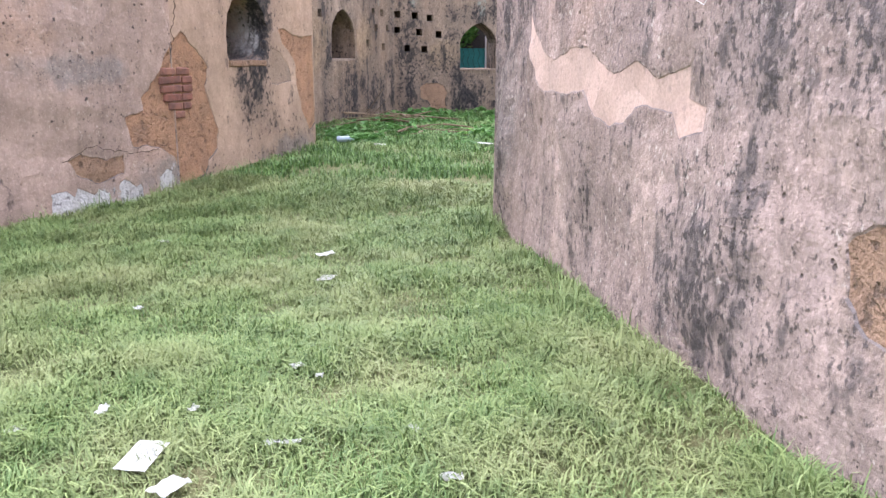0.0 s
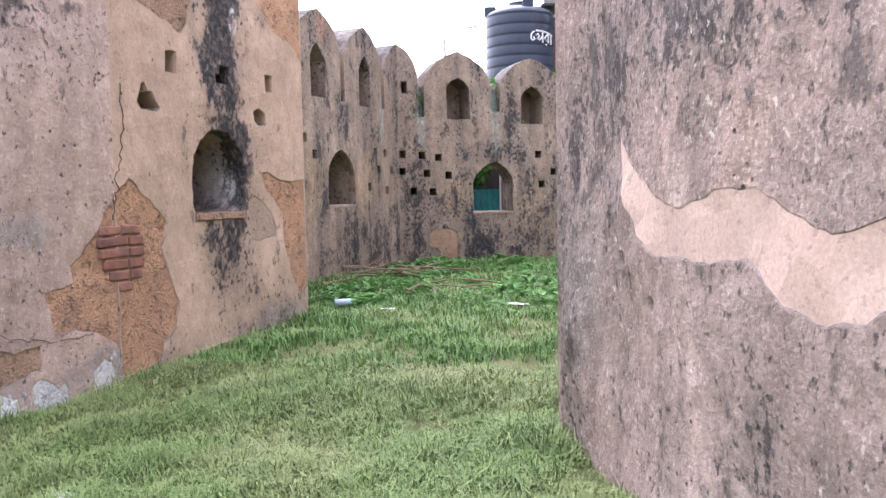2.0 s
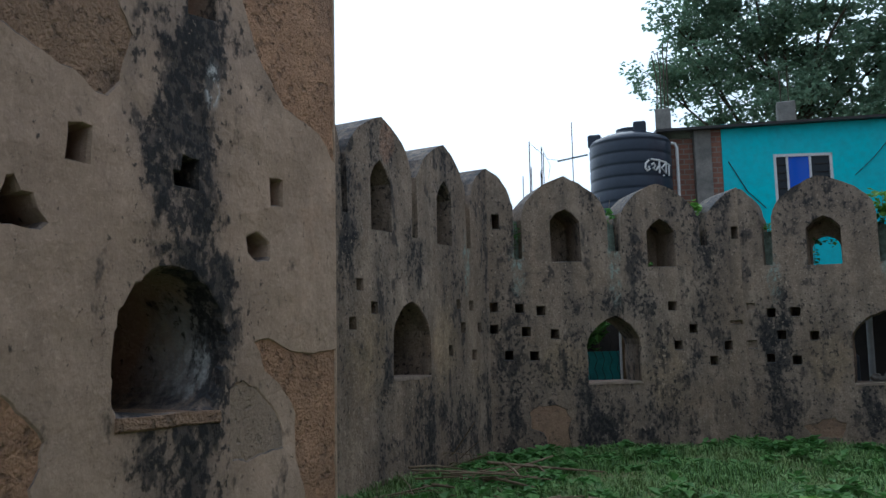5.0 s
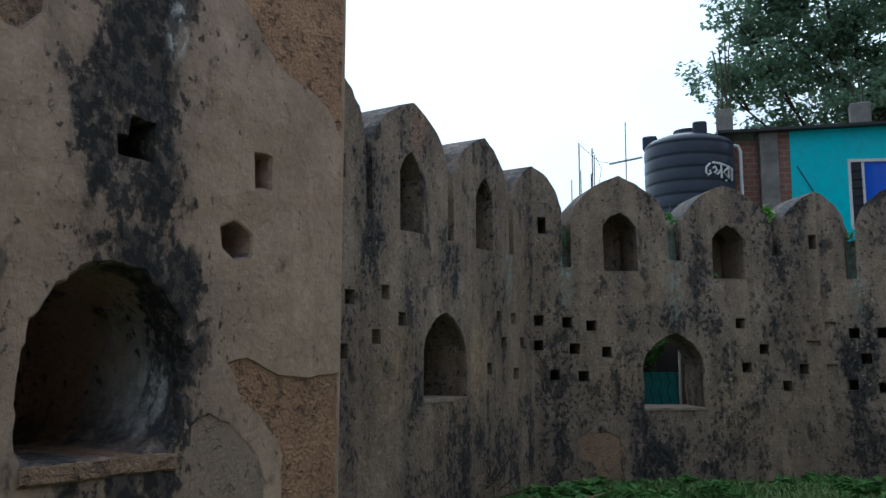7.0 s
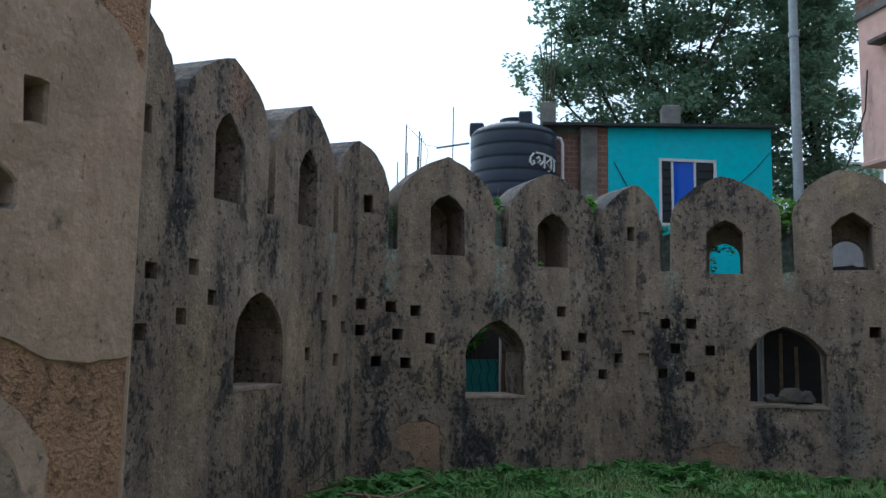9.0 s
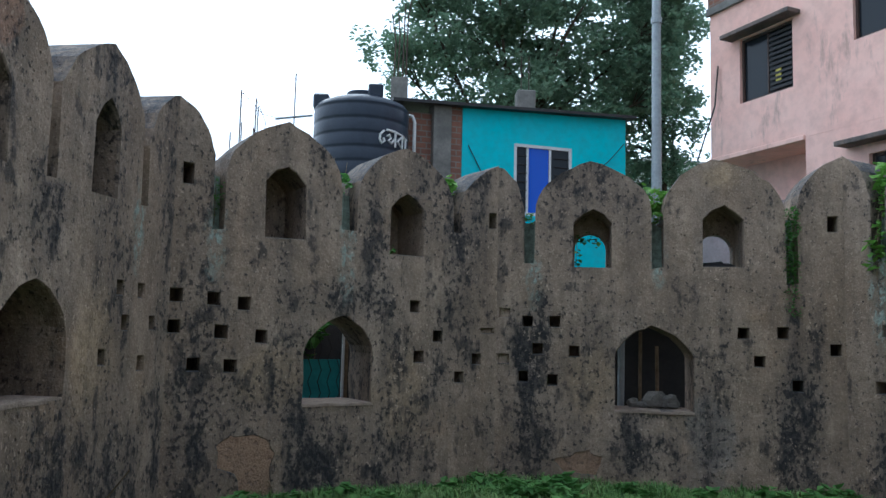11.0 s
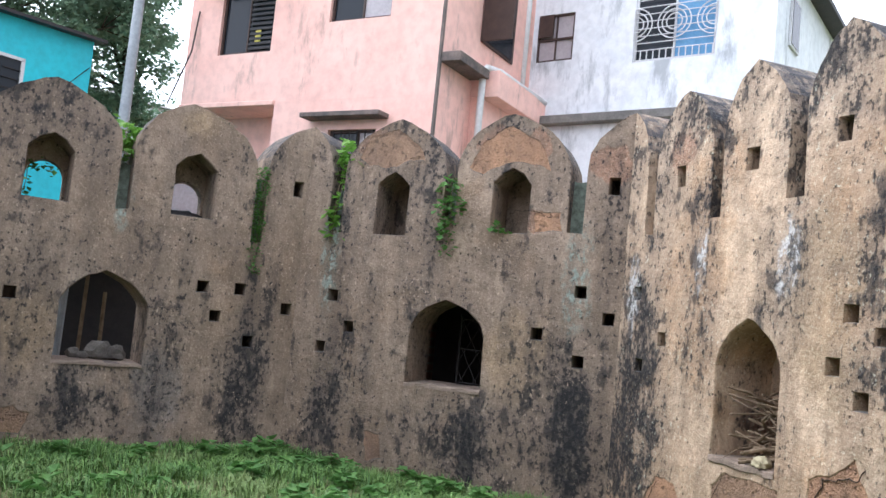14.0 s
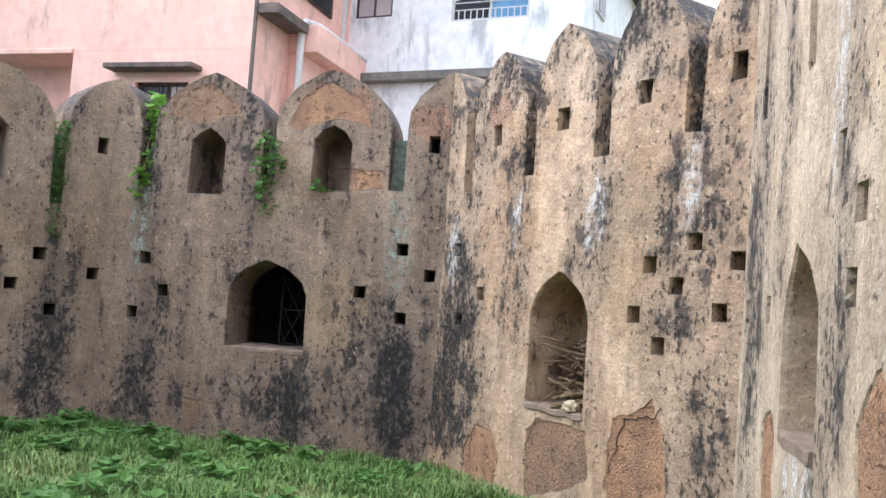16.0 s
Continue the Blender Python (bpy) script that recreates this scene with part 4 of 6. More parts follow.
wall_approach = build_wall("wall_approach", NB, N0, [(LB, 5.6), (LB * 0.5, 5.6), (0.0, 5.6)],
    [(square(LB - 1.04, 2.40, 0.14, 0.2), 0.25, None), (pointed(LB - 2.2, LB - 1.58, 1.9, 2.3, 2.7), 0.5, None),
     bared([(9.03, 1.45), (9.03, 0.0), (8.96, 0.22), (8.73, 0.36), (8.44, 0.38), (8.38, 0.70), (8.62, 0.74), (8.63, 0.88), (8.83, 1.12), (8.93, 1.32)], M_BARE, 19, 0.010), bared([(7.68, 0.30), (7.82, 0.36), (8.1, 0.27), (8.3, 0.3), (8.3, 0.12), (8.0, 0.05), (7.75, 0.15)], M_BARE_DULL, 20, 0.008),
     bared([(7.45, 0.0), (7.62, 0.02), (7.70, -0.07), (7.76, 0.03), (7.92, -0.07), (7.98, 0.0), (8.1, -0.08), (8.08, -0.28), (7.45, -0.28)], M_FLAKES, 21, 0.005), bared([(8.22, -0.02), (8.3, 0.05), (8.42, -0.04), (8.5, -0.02), (8.52, -0.2), (8.25, -0.22)], M_FLAKES, 22, 0.005), bared([(8.74, 0.02), (8.84, 0.10), (8.92, 0.06), (8.9, -0.18), (8.76, -0.2)], M_FLAKES, 23, 0.005)],
    M_APPROACH, "pinkish stained plaster wall with bare orange patches", 0, 6, thick=0.9, uneven=0.04, ends=(True, False), seed=10)
LE = length_of(VN, VA)
wall_southwest = build_wall("wall_southwest", VN, VA, battlements(LE, [(0.5, 0.64, 3.1), (1.3, 1.44, 3.1), (2.5, 2.64, 3.1)], [(0.97, 4.4), (1.97, 4.4)], 4.4, 4.36),
    sq([(2.2, 2.2), (2.6, 1.9)]), M_WEST, "weathered brown plastered fort wall", 0, 45, ends=(True, False), seed=11)

# ---- ground ----
xs = np.concatenate([np.linspace(-400, -9, 14), np.linspace(-8, 9, 86), np.linspace(10, 400, 14)])
ys = np.concatenate([np.linspace(-400, -4, 14), np.linspace(-3, 21, 120), np.linspace(22, 500, 16)])
gv = [(x, y, ground_z(x, y) if abs(x) < 9 and -4 < y < 22 else -0.3) for y in ys for x in xs]
gf = [(j * len(xs) + i, j * len(xs) + i + 1, (j + 1) * len(xs) + i + 1, (j + 1) * len(xs) + i) for j in range(len(ys) - 1) for i in range(len(xs) - 1)]
ground = tagged(new("ground", mesh_of("ground", gv, gf, M_SOIL)), "damp earth under short trampled grass", "ground", kind="structure")


# ---- grass ----
def in_court(x, y):
    """Whether a spot lies on the open ground between the walls."""
    if y < 8.1:
        left = NB[0] + (N0[0] - NB[0]) * (y - NB[1]) / (N0[1] - NB[1])
    elif y < 10.68:
        left = N0[0] + (VN[0] - N0[0]) * (y - N0[1]) / (VN[1] - N0[1])
    else:
        left = -9
    if y < 7.42:
        right = R0[0] + (R1[0] - R0[0]) * (R0[1] - y) / (R0[1] - R1[1])
    elif y < 9.15:
        right = 0.4
    else:
        right = 9
    if not (left + 0.02 < x < right - 0.02):
        return False
    if y >= 9.15:
        ring = [VN, (0.4, 8.9), VD, V4, V3, V2, V1, V0, VA]
        return inside((x, y), ring) or (y < 10.7 and x < 0.5)
    return True


def blades(name, count, region, height, width, mat, seed, lean=0.6, keep=None):
    rng = np.random.default_rng(seed)
    x0, y0, x1, y1 = region
    px, py = rng.uniform(x0, x1, count * 2), rng.uniform(y0, y1, count * 2)
    clump = np.array([noise.noise((a * 1.9, b * 1.9, 0.5)) + 0.6 * noise.noise((a * 6.5, b * 6.5, 2.5)) for a, b in zip(px, py)])
    ok = np.array([in_court(a, b) for a, b in zip(px, py)]) & (rng.uniform(-1.1, 0.45, count * 2) < clump)
    if keep is not None:
        ok &= np.array([keep(a, b) for a, b in zip(px, py)])
    px, py, clump = px[ok][:count], py[ok][:count], clump[ok][:count]
    k = len(px)
    pz = np.array([ground_z(a, b) for a, b in zip(px, py)]) - 0.008
    h = height * rng.uniform(0.45, 1.25, k) * np.clip(1 + 0.8 * clump, 0.45, 1.8)
    a = rng.uniform(0, 6.2832, k)
    tilt = lean * rng.uniform(0.2, 1.3, k)
    wx, wy = -np.sin(a) * width * rng.uniform(0.6, 1.3, k), np.cos(a) * width * rng.uniform(0.6, 1.3, k)
    dx, dy = np.cos(a), np.sin(a)
    vs = np.empty((k, 5, 3))
    vs[:, 0] = np.stack([px - wx, py - wy, pz], 1)
    vs[:, 1] = np.stack([px + wx, py + wy, pz], 1)
    mx, my, mz = px + dx * h * tilt * 0.35, py + dy * h * tilt * 0.35, pz + h * 0.62
    vs[:, 2] = np.stack([mx + wx * 0.8, my + wy * 0.8, mz], 1)
    vs[:, 3] = np.stack([mx - wx * 0.8, my - wy * 0.8, mz], 1)
    vs[:, 4] = np.stack([px + dx * h * tilt * 1.1, py + dy * h * tilt * 1.1, pz + h * (1.05 - 0.35 * tilt)], 1)
    me = bpy.data.meshes.new(name)
    me.vertices.add(k * 5)
    me.vertices.foreach_set("co", vs.ravel())
    base = np.arange(k)[:, None] * 5
    loops = np.concatenate([base + np.array([[0, 1, 2, 3]]), base + np.array([[3, 2, 4]])], 1).ravel()
    me.loops.add(k * 7)
    me.loops.foreach_set("vertex_index", loops.astype(np.int32))
    me.polygons.add(k * 2)
    st = (np.arange(k)[:, None] * 7 + np.array([[0, 4]])).ravel()
    me.polygons.foreach_set("loop_start", st.astype(np.int32))
    me.materials.append(mat)
    me.update(calc_edges=True)
    me.validate()
    return new(name, me)


tagged(blades("grass", 260000, (-4.5, 0.2, 3.6, 8.6), 0.095, 0.0036, M_GRASS, 5, 1.35), "short green and yellowing trampled grass", "grass", kind="stuff")
tagged(blades("grass", 130000, (-5.0, 8.5, 6.5, 19.5), 0.11, 0.0055, M_LUSH, 6, 0.9), "short green grass inside the bastion", "grass", kind="stuff")


# ---- masonry closing the slots between the merlons ----
def slot_fill(P, Q, s0, s1, z0, z1, parent, mat, seed):
    bm = bmesh.new()
    o, d, n, _ = plan(P, Q)
    cols = 4
    grid_v = []
    for i in range(cols + 1):
        s = s0 - 0.02 + (s1 - s0 + 0.04) * i / cols
        top = z1 + 0.07 * noise.noise((s * 7, seed, 1.0))
        grid_v.append([bm.verts.new(o + d * s + n * dep + Vector((0, 0, z))) for dep, z in ((0.2, z0 - 0.05), (0.22, (z0 + top) / 2), (0.26, top), (THICK - 0.05, top - 0.03), (THICK - 0.03, z0 - 0.05))])
    for a, b in zip(grid_v, grid_v[1:]):
        for k in range(4):
            bm.faces.new((a[k], b[k], b[k + 1], a[k + 1]))
    bm.faces.new(grid_v[0])
    bm.faces.new(grid_v[-1][::-1])
    return part("slot_fill", bm, mat, parent)


for wall, P, Q, slots in (
        (wall_northwest, V0, V1, ((0.40, 0.53, 2.84, 3.45), (1.87, 2.08, 2.95, 3.42), (3.39, 3.51, 3.05, 3.36))),
        (wall_north, V1, V2, ((0.33, 0.47, 2.72, 3.28), (1.92, 2.07, 2.68, 3.25), (3.52, 3.67, 2.50, 3.35))),
        (wall_northeast, V2, V3, ((0.33, 0.52, 2.80, 3.40), (1.87, 2.02, 2.98, 3.45), (3.38, 3.57, 2.91, 3.55))),
        (wall_west, VA, V0, ((0.46, 0.56, 3.09, 3.7), (1.97, 2.10, 2.96, 3.65), (3.41, 3.54, 2.95, 3.6)))):
    for i, (s0, s1, z0, z1) in enumerate(slots):
        slot_fill(P, Q, s0, s1, z0, z1, wall, M_LICHEN, i * 1.7)


# ---- bare bricks and sills on the near wall ----
def brick_mesh(w, h, seed):
    bm = box(-w / 2, -0.03, -h / 2, w / 2, 0.03, h / 2, 0.012)
    for v in bm.verts:
        v.co += Vector([0.006 * noise.noise((v.co.x * 14 + seed, v.co.z * 20, k * 3.0 + seed)) for k in range(3)])
    return from_bm("brick", bm, M_BRICK)


_, nd, nn, _ = plan(N0, VN)
turn_n = math.atan2(nd.y, nd.x)
BRICKS = {w: brick_mesh(w, 0.082, w * 40) for w in (0.13, 0.16, 0.20, 0.25, 0.30)}
for row, (z, bricks) in enumerate(((1.16, ((-0.06, 0.20), (0.16, 0.20))), (1.064, ((-0.03, 0.30), (0.22, 0.16))), (0.968, ((-0.02, 0.30), (0.22, 0.16))), (0.872, ((-0.01, 0.25), (0.21, 0.16))), (0.776, ((0.02, 0.20), (0.20, 0.13))), (0.68, ((0.08, 0.16),)))):
    for s, w in bricks:
        b = new("brick", BRICKS[w])
        b.parent = wall_gate
        b.matrix_world = Matrix.Translation(wall_point(N0, VN, s, z, 0.024)) @ pose(0, 0, 0, 0, 1.5 * math.sin(row * 5 + s * 9), math.degrees(turn_n))


def ledge(P, Q, s0, s1, z, mat, parent, drop=0.05, proud=0.03, name="sill", deep=0.3):
    """A worn sill of rubble and mortar under an opening."""
    bm = bmesh.new()
    o, d, n, _ = plan(P, Q)
    rows = []
    for i in range(9):
        s = s0 + (s1 - s0) * i / 8
        w = 0.012 * noise.noise((s * 9, z, 2.0))
        rows.append([bm.verts.new(o + d * s + n * dep + Vector((0, 0, zz))) for dep, zz in ((0.02, z - drop * 1.4 + w), (-proud + w, z - drop + w), (-proud * 0.9 + w, z + w * 0.7), (-0.005, z + 0.012 + w), (deep, z + 0.014 + w))])
    for a, b in zip(rows, rows[1:]):
        for k in range(4):
            bm.faces.new((a[k], b[k], b[k + 1], a[k + 1]))
    bm.faces.new(rows[0])
    bm.faces.new(rows[-1][::-1])
    return part(name, bm, mat, parent)


ledge(N0, VN, 0.95, 1.63, 1.255, M_BARE_DULL, wall_gate, 0.05, 0.010, deep=0.6)
ledge(V0, V1, 1.485, 2.335, 0.988, M_STONE_PALE, wall_northwest, 0.02, 0.008, deep=0.7)
ledge(V1, V2, 1.465, 2.43, 0.91, M_STONE_PALE, wall_north, 0.02, 0.008, deep=0.7)
ledge(V2, V3, 1.59, 2.53, 0.99, M_STONE_PALE, wall_northeast, 0.03, 0.010, deep=0.7)
ledge(VA, V0, 1.475, 2.355, 1.215, M_STONE_PALE, wall_west, 0.03, 0.012, deep=0.4)
ledge(V3, V4, 1.655, 2.485, 0.81, M_STONE_PALE, wall_east, 0.04, 0.012, deep=0.5)
ledge(V4, VD, 1.41, 2.11, 1.18, M_STONE_PALE, wall_southeast, 0.05, 0.015, deep=0.45)


# ---- cracks ----
def crack(P, Q, pts, parent, width=0.0045):
    bm = bmesh.new()
    line = []
    for (s0, z0), (s1, z1) in zip(pts, pts[1:]):
        for k in range(6):
            a = k / 6
            s, z = s0 + (s1 - s0) * a, z0 + (z1 - z0) * a
            line.append(wall_point(P, Q, s + 0.05 * noise.noise((s * 14, z * 14, 1)), z + 0.05 * noise.noise((s * 14, z * 14, 7)), -0.006 + 0.01 * noise.noise((s * 3, z * 3, 4))))
    line.append(wall_point(P, Q, *pts[-1], 0))
    tube(line, [width * (0.5 + 0.6 * abs(noise.noise((i * 0.6, 1, 2)))) for i in range(len(line))], 5, bm)
    return part("crack", bm, M_CRACK, parent)


crack(N0, VN, [(0.10, 2.37), (0.12, 2.0), (0.06, 1.7), (0.02, 1.5), (-0.03, 1.25)], wall_gate, 0.006)
crack(NB, N0, [(8.9, 0.36), (8.6, 0.30), (8.2, 0.36), (7.9, 0.42), (7.6, 0.30)], wall_approach)
crack(V3, V4, [(3.38, 1.0), (3.25, 0.93), (3.0, 0.88), (2.93, 0.72), (2.90, 0.55), (2.84, 0.40)], wall_east, 0.008)
crack(V3, V4, [(1.86, 0.70), (1.80, 0.55), (1.70, 0.4), (1.72, 0.25), (1.9, 0.22)], wall_east)
crack(V3, V4, [(0.90, 0.42), (0.82, 0.3), (0.80, 0.1)], wall_east)
wire = thing("hanging_wire", "thin pale wire hanging on the plaster wall", "wire", tuple(wall_point(R0, R1, 3.2, 2.2, -0.02)))
part("strand", tube([wall_point(R0, R1, s, z, -0.03) - Vector(wall_point(R0, R1, 3.2, 2.2, -0.02)) for s, z in ((3.60, 2.6), (3.615, 1.95), (3.635, 1.77), (3.71, 1.66), (3.80, 1.63), (3.89, 1.70), (3.93, 1.9), (3.95, 2.6))], 0.0022, 5), M_PIPE, wire)
crack(V2, V3, [(2.7, 3.1), (2.95, 3.14), (3.2, 3.08)], wall_northeast)


# ---- leaves ----
def leaves(name, spots, mat, seed, size=(0.03, 0.06), droop=0.5, narrow=0.45, flat=0.5):
    """Many single folded leaves; spots: (centre, radii, count)."""
    rng = np.random.default_rng(seed)
    vs, fs = [], []
    for ctr, rad, count in spots:
        for _ in range(count):
            v = rng.normal(size=3)
            v = v / np.linalg.norm(v) * rng.uniform(0.25, 1.0) ** 0.5
            p = Vector(ctr) + Vector(v * np.array(rad))
            a, L = rng.uniform(0, 6.2832), rng.uniform(*size)
            up = rng.normal() * flat
            d = Vector((math.cos(a), math.sin(a), up - droop * rng.uniform(0, 1))).normalized()
            w = d.cross(Vector((0, 0, 1)))
            w = (w.normalized() if w.length > 1e-3 else Vector((1, 0, 0))) * L * narrow
            nrm = w.cross(d).normalized() * L * 0.12
            k = len(vs)
            vs += [p, p + d * L * 0.45 + w + nrm, p + d * L, p + d * L * 0.45 - w + nrm, p + d * L * 0.5 - nrm]
            fs += [(k, k + 1, k + 4), (k + 1, k + 2, k + 4), (k + 2, k + 3, k + 4), (k + 3, k, k + 4)]
    return new(name, mesh_of(name, vs, fs, mat))


def wall_spot(P, Q, s, z, dep, rs, rz, count):
    return (wall_point(P, Q, s, z, dep), (rs, rs, rz), count)


def creeper(name, label, spots, stems, mat, seed, size):
    """A climbing plant: thin stems and leaves."""
    root = thing(name, label, "plant", tuple(spots[0][0]))
    inv = Matrix.Translation(-Vector(spots[0][0]))
    bm = bmesh.new()
    for line in stems:
        tube([Vector(p) - Vector(spots[0][0]) for p in line], 0.004, 5, bm)
    part("stem", bm, M_TWIG, root)
    lv = leaves("foliage", spots, mat, seed, size)
    lv.data.transform(inv)
    lv.parent = root
    return root


creeper("creeper", "dense dark ivy filling a slot between merlons", [wall_spot(V1, V2, 3.60, z, 0.02, 0.10, 0.12, 110) for z in (2.2, 2.4, 2.6, 2.8, 3.0, 3.2, 3.35)],
        [[wall_point(V1, V2, 3.60, 2.1, 0.0), wall_point(V1, V2, 3.58, 2.7, 0.1), wall_point(V1, V2, 3.6, 3.4, 0.15)]], M_LEAF, 1, (0.025, 0.05))
creeper("creeper", "bright green vine climbing out of a wall slot", [wall_spot(V2, V3, 0.45, 3.62, 0.15, 0.16, 0.16, 70), wall_spot(V2, V3, 0.5, 3.45, 0.1, 0.10, 0.14, 40), wall_spot(V2, V3, 0.43, 3.1, -0.02, 0.09, 0.2, 26), wall_spot(V2, V3, 0.44, 2.85, -0.04, 0.09, 0.05, 14)],
        [[wall_point(V2, V3, 0.42, 2.3, -0.01), wall_point(V2, V3, 0.40, 2.8, -0.02), wall_point(V2, V3, 0.45, 3.3, 0.05), wall_point(V2, V3, 0.4, 3.75, 0.2)]], M_LEAF_BRIGHT, 2, (0.05, 0.10))
creeper("creeper", "leafy vine hanging over the wall between merlons", [wall_spot(V2, V3, 1.93, 3.38, -0.03, 0.16, 0.12, 45), wall_spot(V2, V3, 2.0, 3.12, -0.06, 0.2, 0.16, 75), wall_spot(V2, V3, 1.95, 2.85, -0.05, 0.12, 0.14, 40), wall_spot(V2, V3, 1.98, 2.62, -0.03, 0.12, 0.06, 14), wall_spot(V2, V3, 2.6, 2.9, -0.02, 0.12, 0.05, 24)],
        [[wall_point(V2, V3, 1.95, 3.5, 0.2), wall_point(V2, V3, 1.96, 3.3, -0.03), wall_point(V2, V3, 2.0, 2.9, -0.05), wall_point(V2, V3, 1.96, 2.55, -0.02)], [wall_point(V2, V3, 2.0, 3.1, -0.05), wall_point(V2, V3, 2.3, 3.0, -0.04), wall_point(V2, V3, 2.65, 2.88, -0.02)]], M_LEAF, 3, (0.05, 0.11))
creeper("wall_plant", "young yellow-green plant rooted on the wall top", [wall_spot(V0, V1, 3.45, 3.66, 0.3, 0.10, 0.18, 26)], [[wall_point(V0, V1, 3.45, 3.3, 0.3), wall_point(V0, V1, 3.44, 3.7, 0.3)]], M_LEAF_BRIGHT, 4, (0.10, 0.17))
creeper("wall_plant", "low green plant rooted on the wall top", [wall_spot(V1, V2, 0.40, 3.32, 0.25, 0.09, 0.08, 40)], [[wall_point(V1, V2, 0.4, 3.2, 0.3), wall_point(V1, V2, 0.42, 3.4, 0.25)]], M_LEAF_BRIGHT, 5, (0.03, 0.06))
creeper("wall_plant", "young yellow-green plant rooted on the wall top", [wall_spot(V1, V2, 1.98, 3.58, 0.3, 0.2, 0.08, 26), wall_spot(V1, V2, 2.0, 3.35, 0.2, 0.08, 0.1, 22)], [[wall_point(V1, V2, 2.0, 3.2, 0.3), wall_point(V1, V2, 1.97, 3.65, 0.3)]], M_LEAF_BRIGHT, 6, (0.07, 0.13))
creeper("creeper", "dark vine leaves hanging in a merlon opening", [wall_spot(V1, V2, 1.08, 3.12, 0.62, 0.12, 0.08, 26), wall_spot(V1, V2, 1.02, 2.85, 0.66, 0.05, 0.14, 14), wall_spot(V1, V2, 1.3, 3.05, 0.64, 0.06, 0.1, 8)],
        [[wall_point(V1, V2, 1.0, 3.2, 0.6), wall_point(V1, V2, 1.02, 2.95, 0.64), wall_point(V1, V2, 1.0, 2.75, 0.66)]], M_LEAF, 31, (0.05, 0.10))
creeper("creeper", "broad bright vine leaves above a wall slot", [wall_spot(V2, V3, 0.38, 3.85, 0.25, 0.16, 0.14, 24), wall_spot(V2, V3, 0.55, 3.7, 0.12, 0.14, 0.14, 18), wall_spot(V2, V3, 0.42, 2.72, -0.05, 0.12, 0.05, 10), wall_spot(V2, V3, 0.40, 2.95, -0.04, 0.1, 0.06, 8)],
        [[wall_point(V2, V3, 0.42, 2.6, -0.02), wall_point(V2, V3, 0.42, 3.2, 0.0), wall_point(V2, V3, 0.4, 3.9, 0.25)]], M_LEAF_BRIGHT, 32, (0.10, 0.17))
creeper("wall_plant", "bright leafy plant at the lamp post foot", [wall_spot(V1, V2, 2.0, 3.7, 0.5, 0.22, 0.12, 26), wall_spot(V1, V2, 2.0, 3.45, 0.35, 0.1, 0.12, 14)], [[wall_point(V1, V2, 2.0, 3.2, 0.4), wall_point(V1, V2, 2.02, 3.8, 0.5)]], M_LEAF_BRIGHT, 33, (0.10, 0.18))
creeper("wall_plant", "thin grass tuft growing on the wall top", [wall_spot(V0, V1, 1.98, 3.55, 0.3, 0.14, 0.12, 36)], [[wall_point(V0, V1, 1.95, 3.35, 0.3), wall_point(V0, V1, 1.9, 3.85, 0.32)], [wall_point(V0, V1, 2.0, 3.35, 0.3), wall_point(V0, V1, 2.06, 3.8, 0.3)]], M_LEAF, 7, (0.05, 0.12))
creeper("wall_plant", "small green weed in a wall slot", [wall_spot(V0, V1, 0.46, 3.25, 0.1, 0.07, 0.25, 40)], [[wall_point(V0, V1, 0.46, 2.9, 0.15), wall_point(V0, V1, 0.46, 3.4, 0.15)]], M_LEAF, 8, (0.03, 0.05))
creeper("wall_plant", "low green weed on a merlon niche sill", [wall_spot(V0, V1, 2.57, 2.78, 0.05, 0.05, 0.06, 12)], [[wall_point(V0, V1, 2.57, 2.72, 0.08), wall_point(V0, V1, 2.57, 2.8, 0.05)]], M_LEAF, 9, (0.03, 0.06))

# broad weeds along the foot of the bastion walls
rng = random.Random(11)
weed_spots = []
for P, Q, a, b, near, dens in ((V0, V1, 0.0, 4.0, 0.25, 20), (V1, V2, 0.0, 4.2, 0.3, 20), (V2, V3, 0.0, 4.0, 0.3, 15), (VA, V0, 1.0, 4.0, 0.4, 24)):
    for _ in range(dens):
        s, out = rng.uniform(a, b), near + abs(rng.gauss(0, 0.75))
        p = wall_point(P, Q, s, 0, -out)
        r = rng.uniform(0.08, 0.19)
        weed_spots.append(((p.x, p.y, ground_z(p.x, p.y) + r * 0.55), (r, r, r * 0.6), int(34 * r / 0.15)))
for x, y in ((-2.9, 12.2), (-2.4, 12.0), (-1.2, 13.0), (-0.4, 12.8), (0.3, 12.6), (0.9, 13.4), (-1.9, 13.1), (-0.2, 14.0), (0.6, 14.6), (-3.1, 13.0), (-2.2, 14.2), (2.2, 15.2), (3.1, 15.8), (2.6, 14.0), (1.6, 12.6)):
    for _ in range(4):
        a, b = x + rng.gauss(0, 0.3), y + rng.gauss(0, 0.35)
        r = rng.uniform(0.08, 0.2)
        weed_spots.append(((a, b, ground_z(a, b) + r * 0.5), (r, r, r * 0.55), int(30 * r / 0.15)))
for _ in range(110):
    a, b = rng.uniform(-3.3, 5.6), rng.uniform(11.6, 18.6)
    if in_court(a, b) and noise.noise((a * 0.7, b * 0.7, 8.0)) > -0.12:
        r = rng.uniform(0.07, 0.17)
        weed_spots.append(((a, b, ground_z(a, b) + r * 0.5), (r, r, r * 0.5), int(30 * r / 0.13)))
tagged(leaves("weeds", weed_spots, M_LEAF, 12, (0.07, 0.16), 0.3, 0.42, 0.35), "broad-leaved green weeds in the grass", "weeds", kind="stuff")
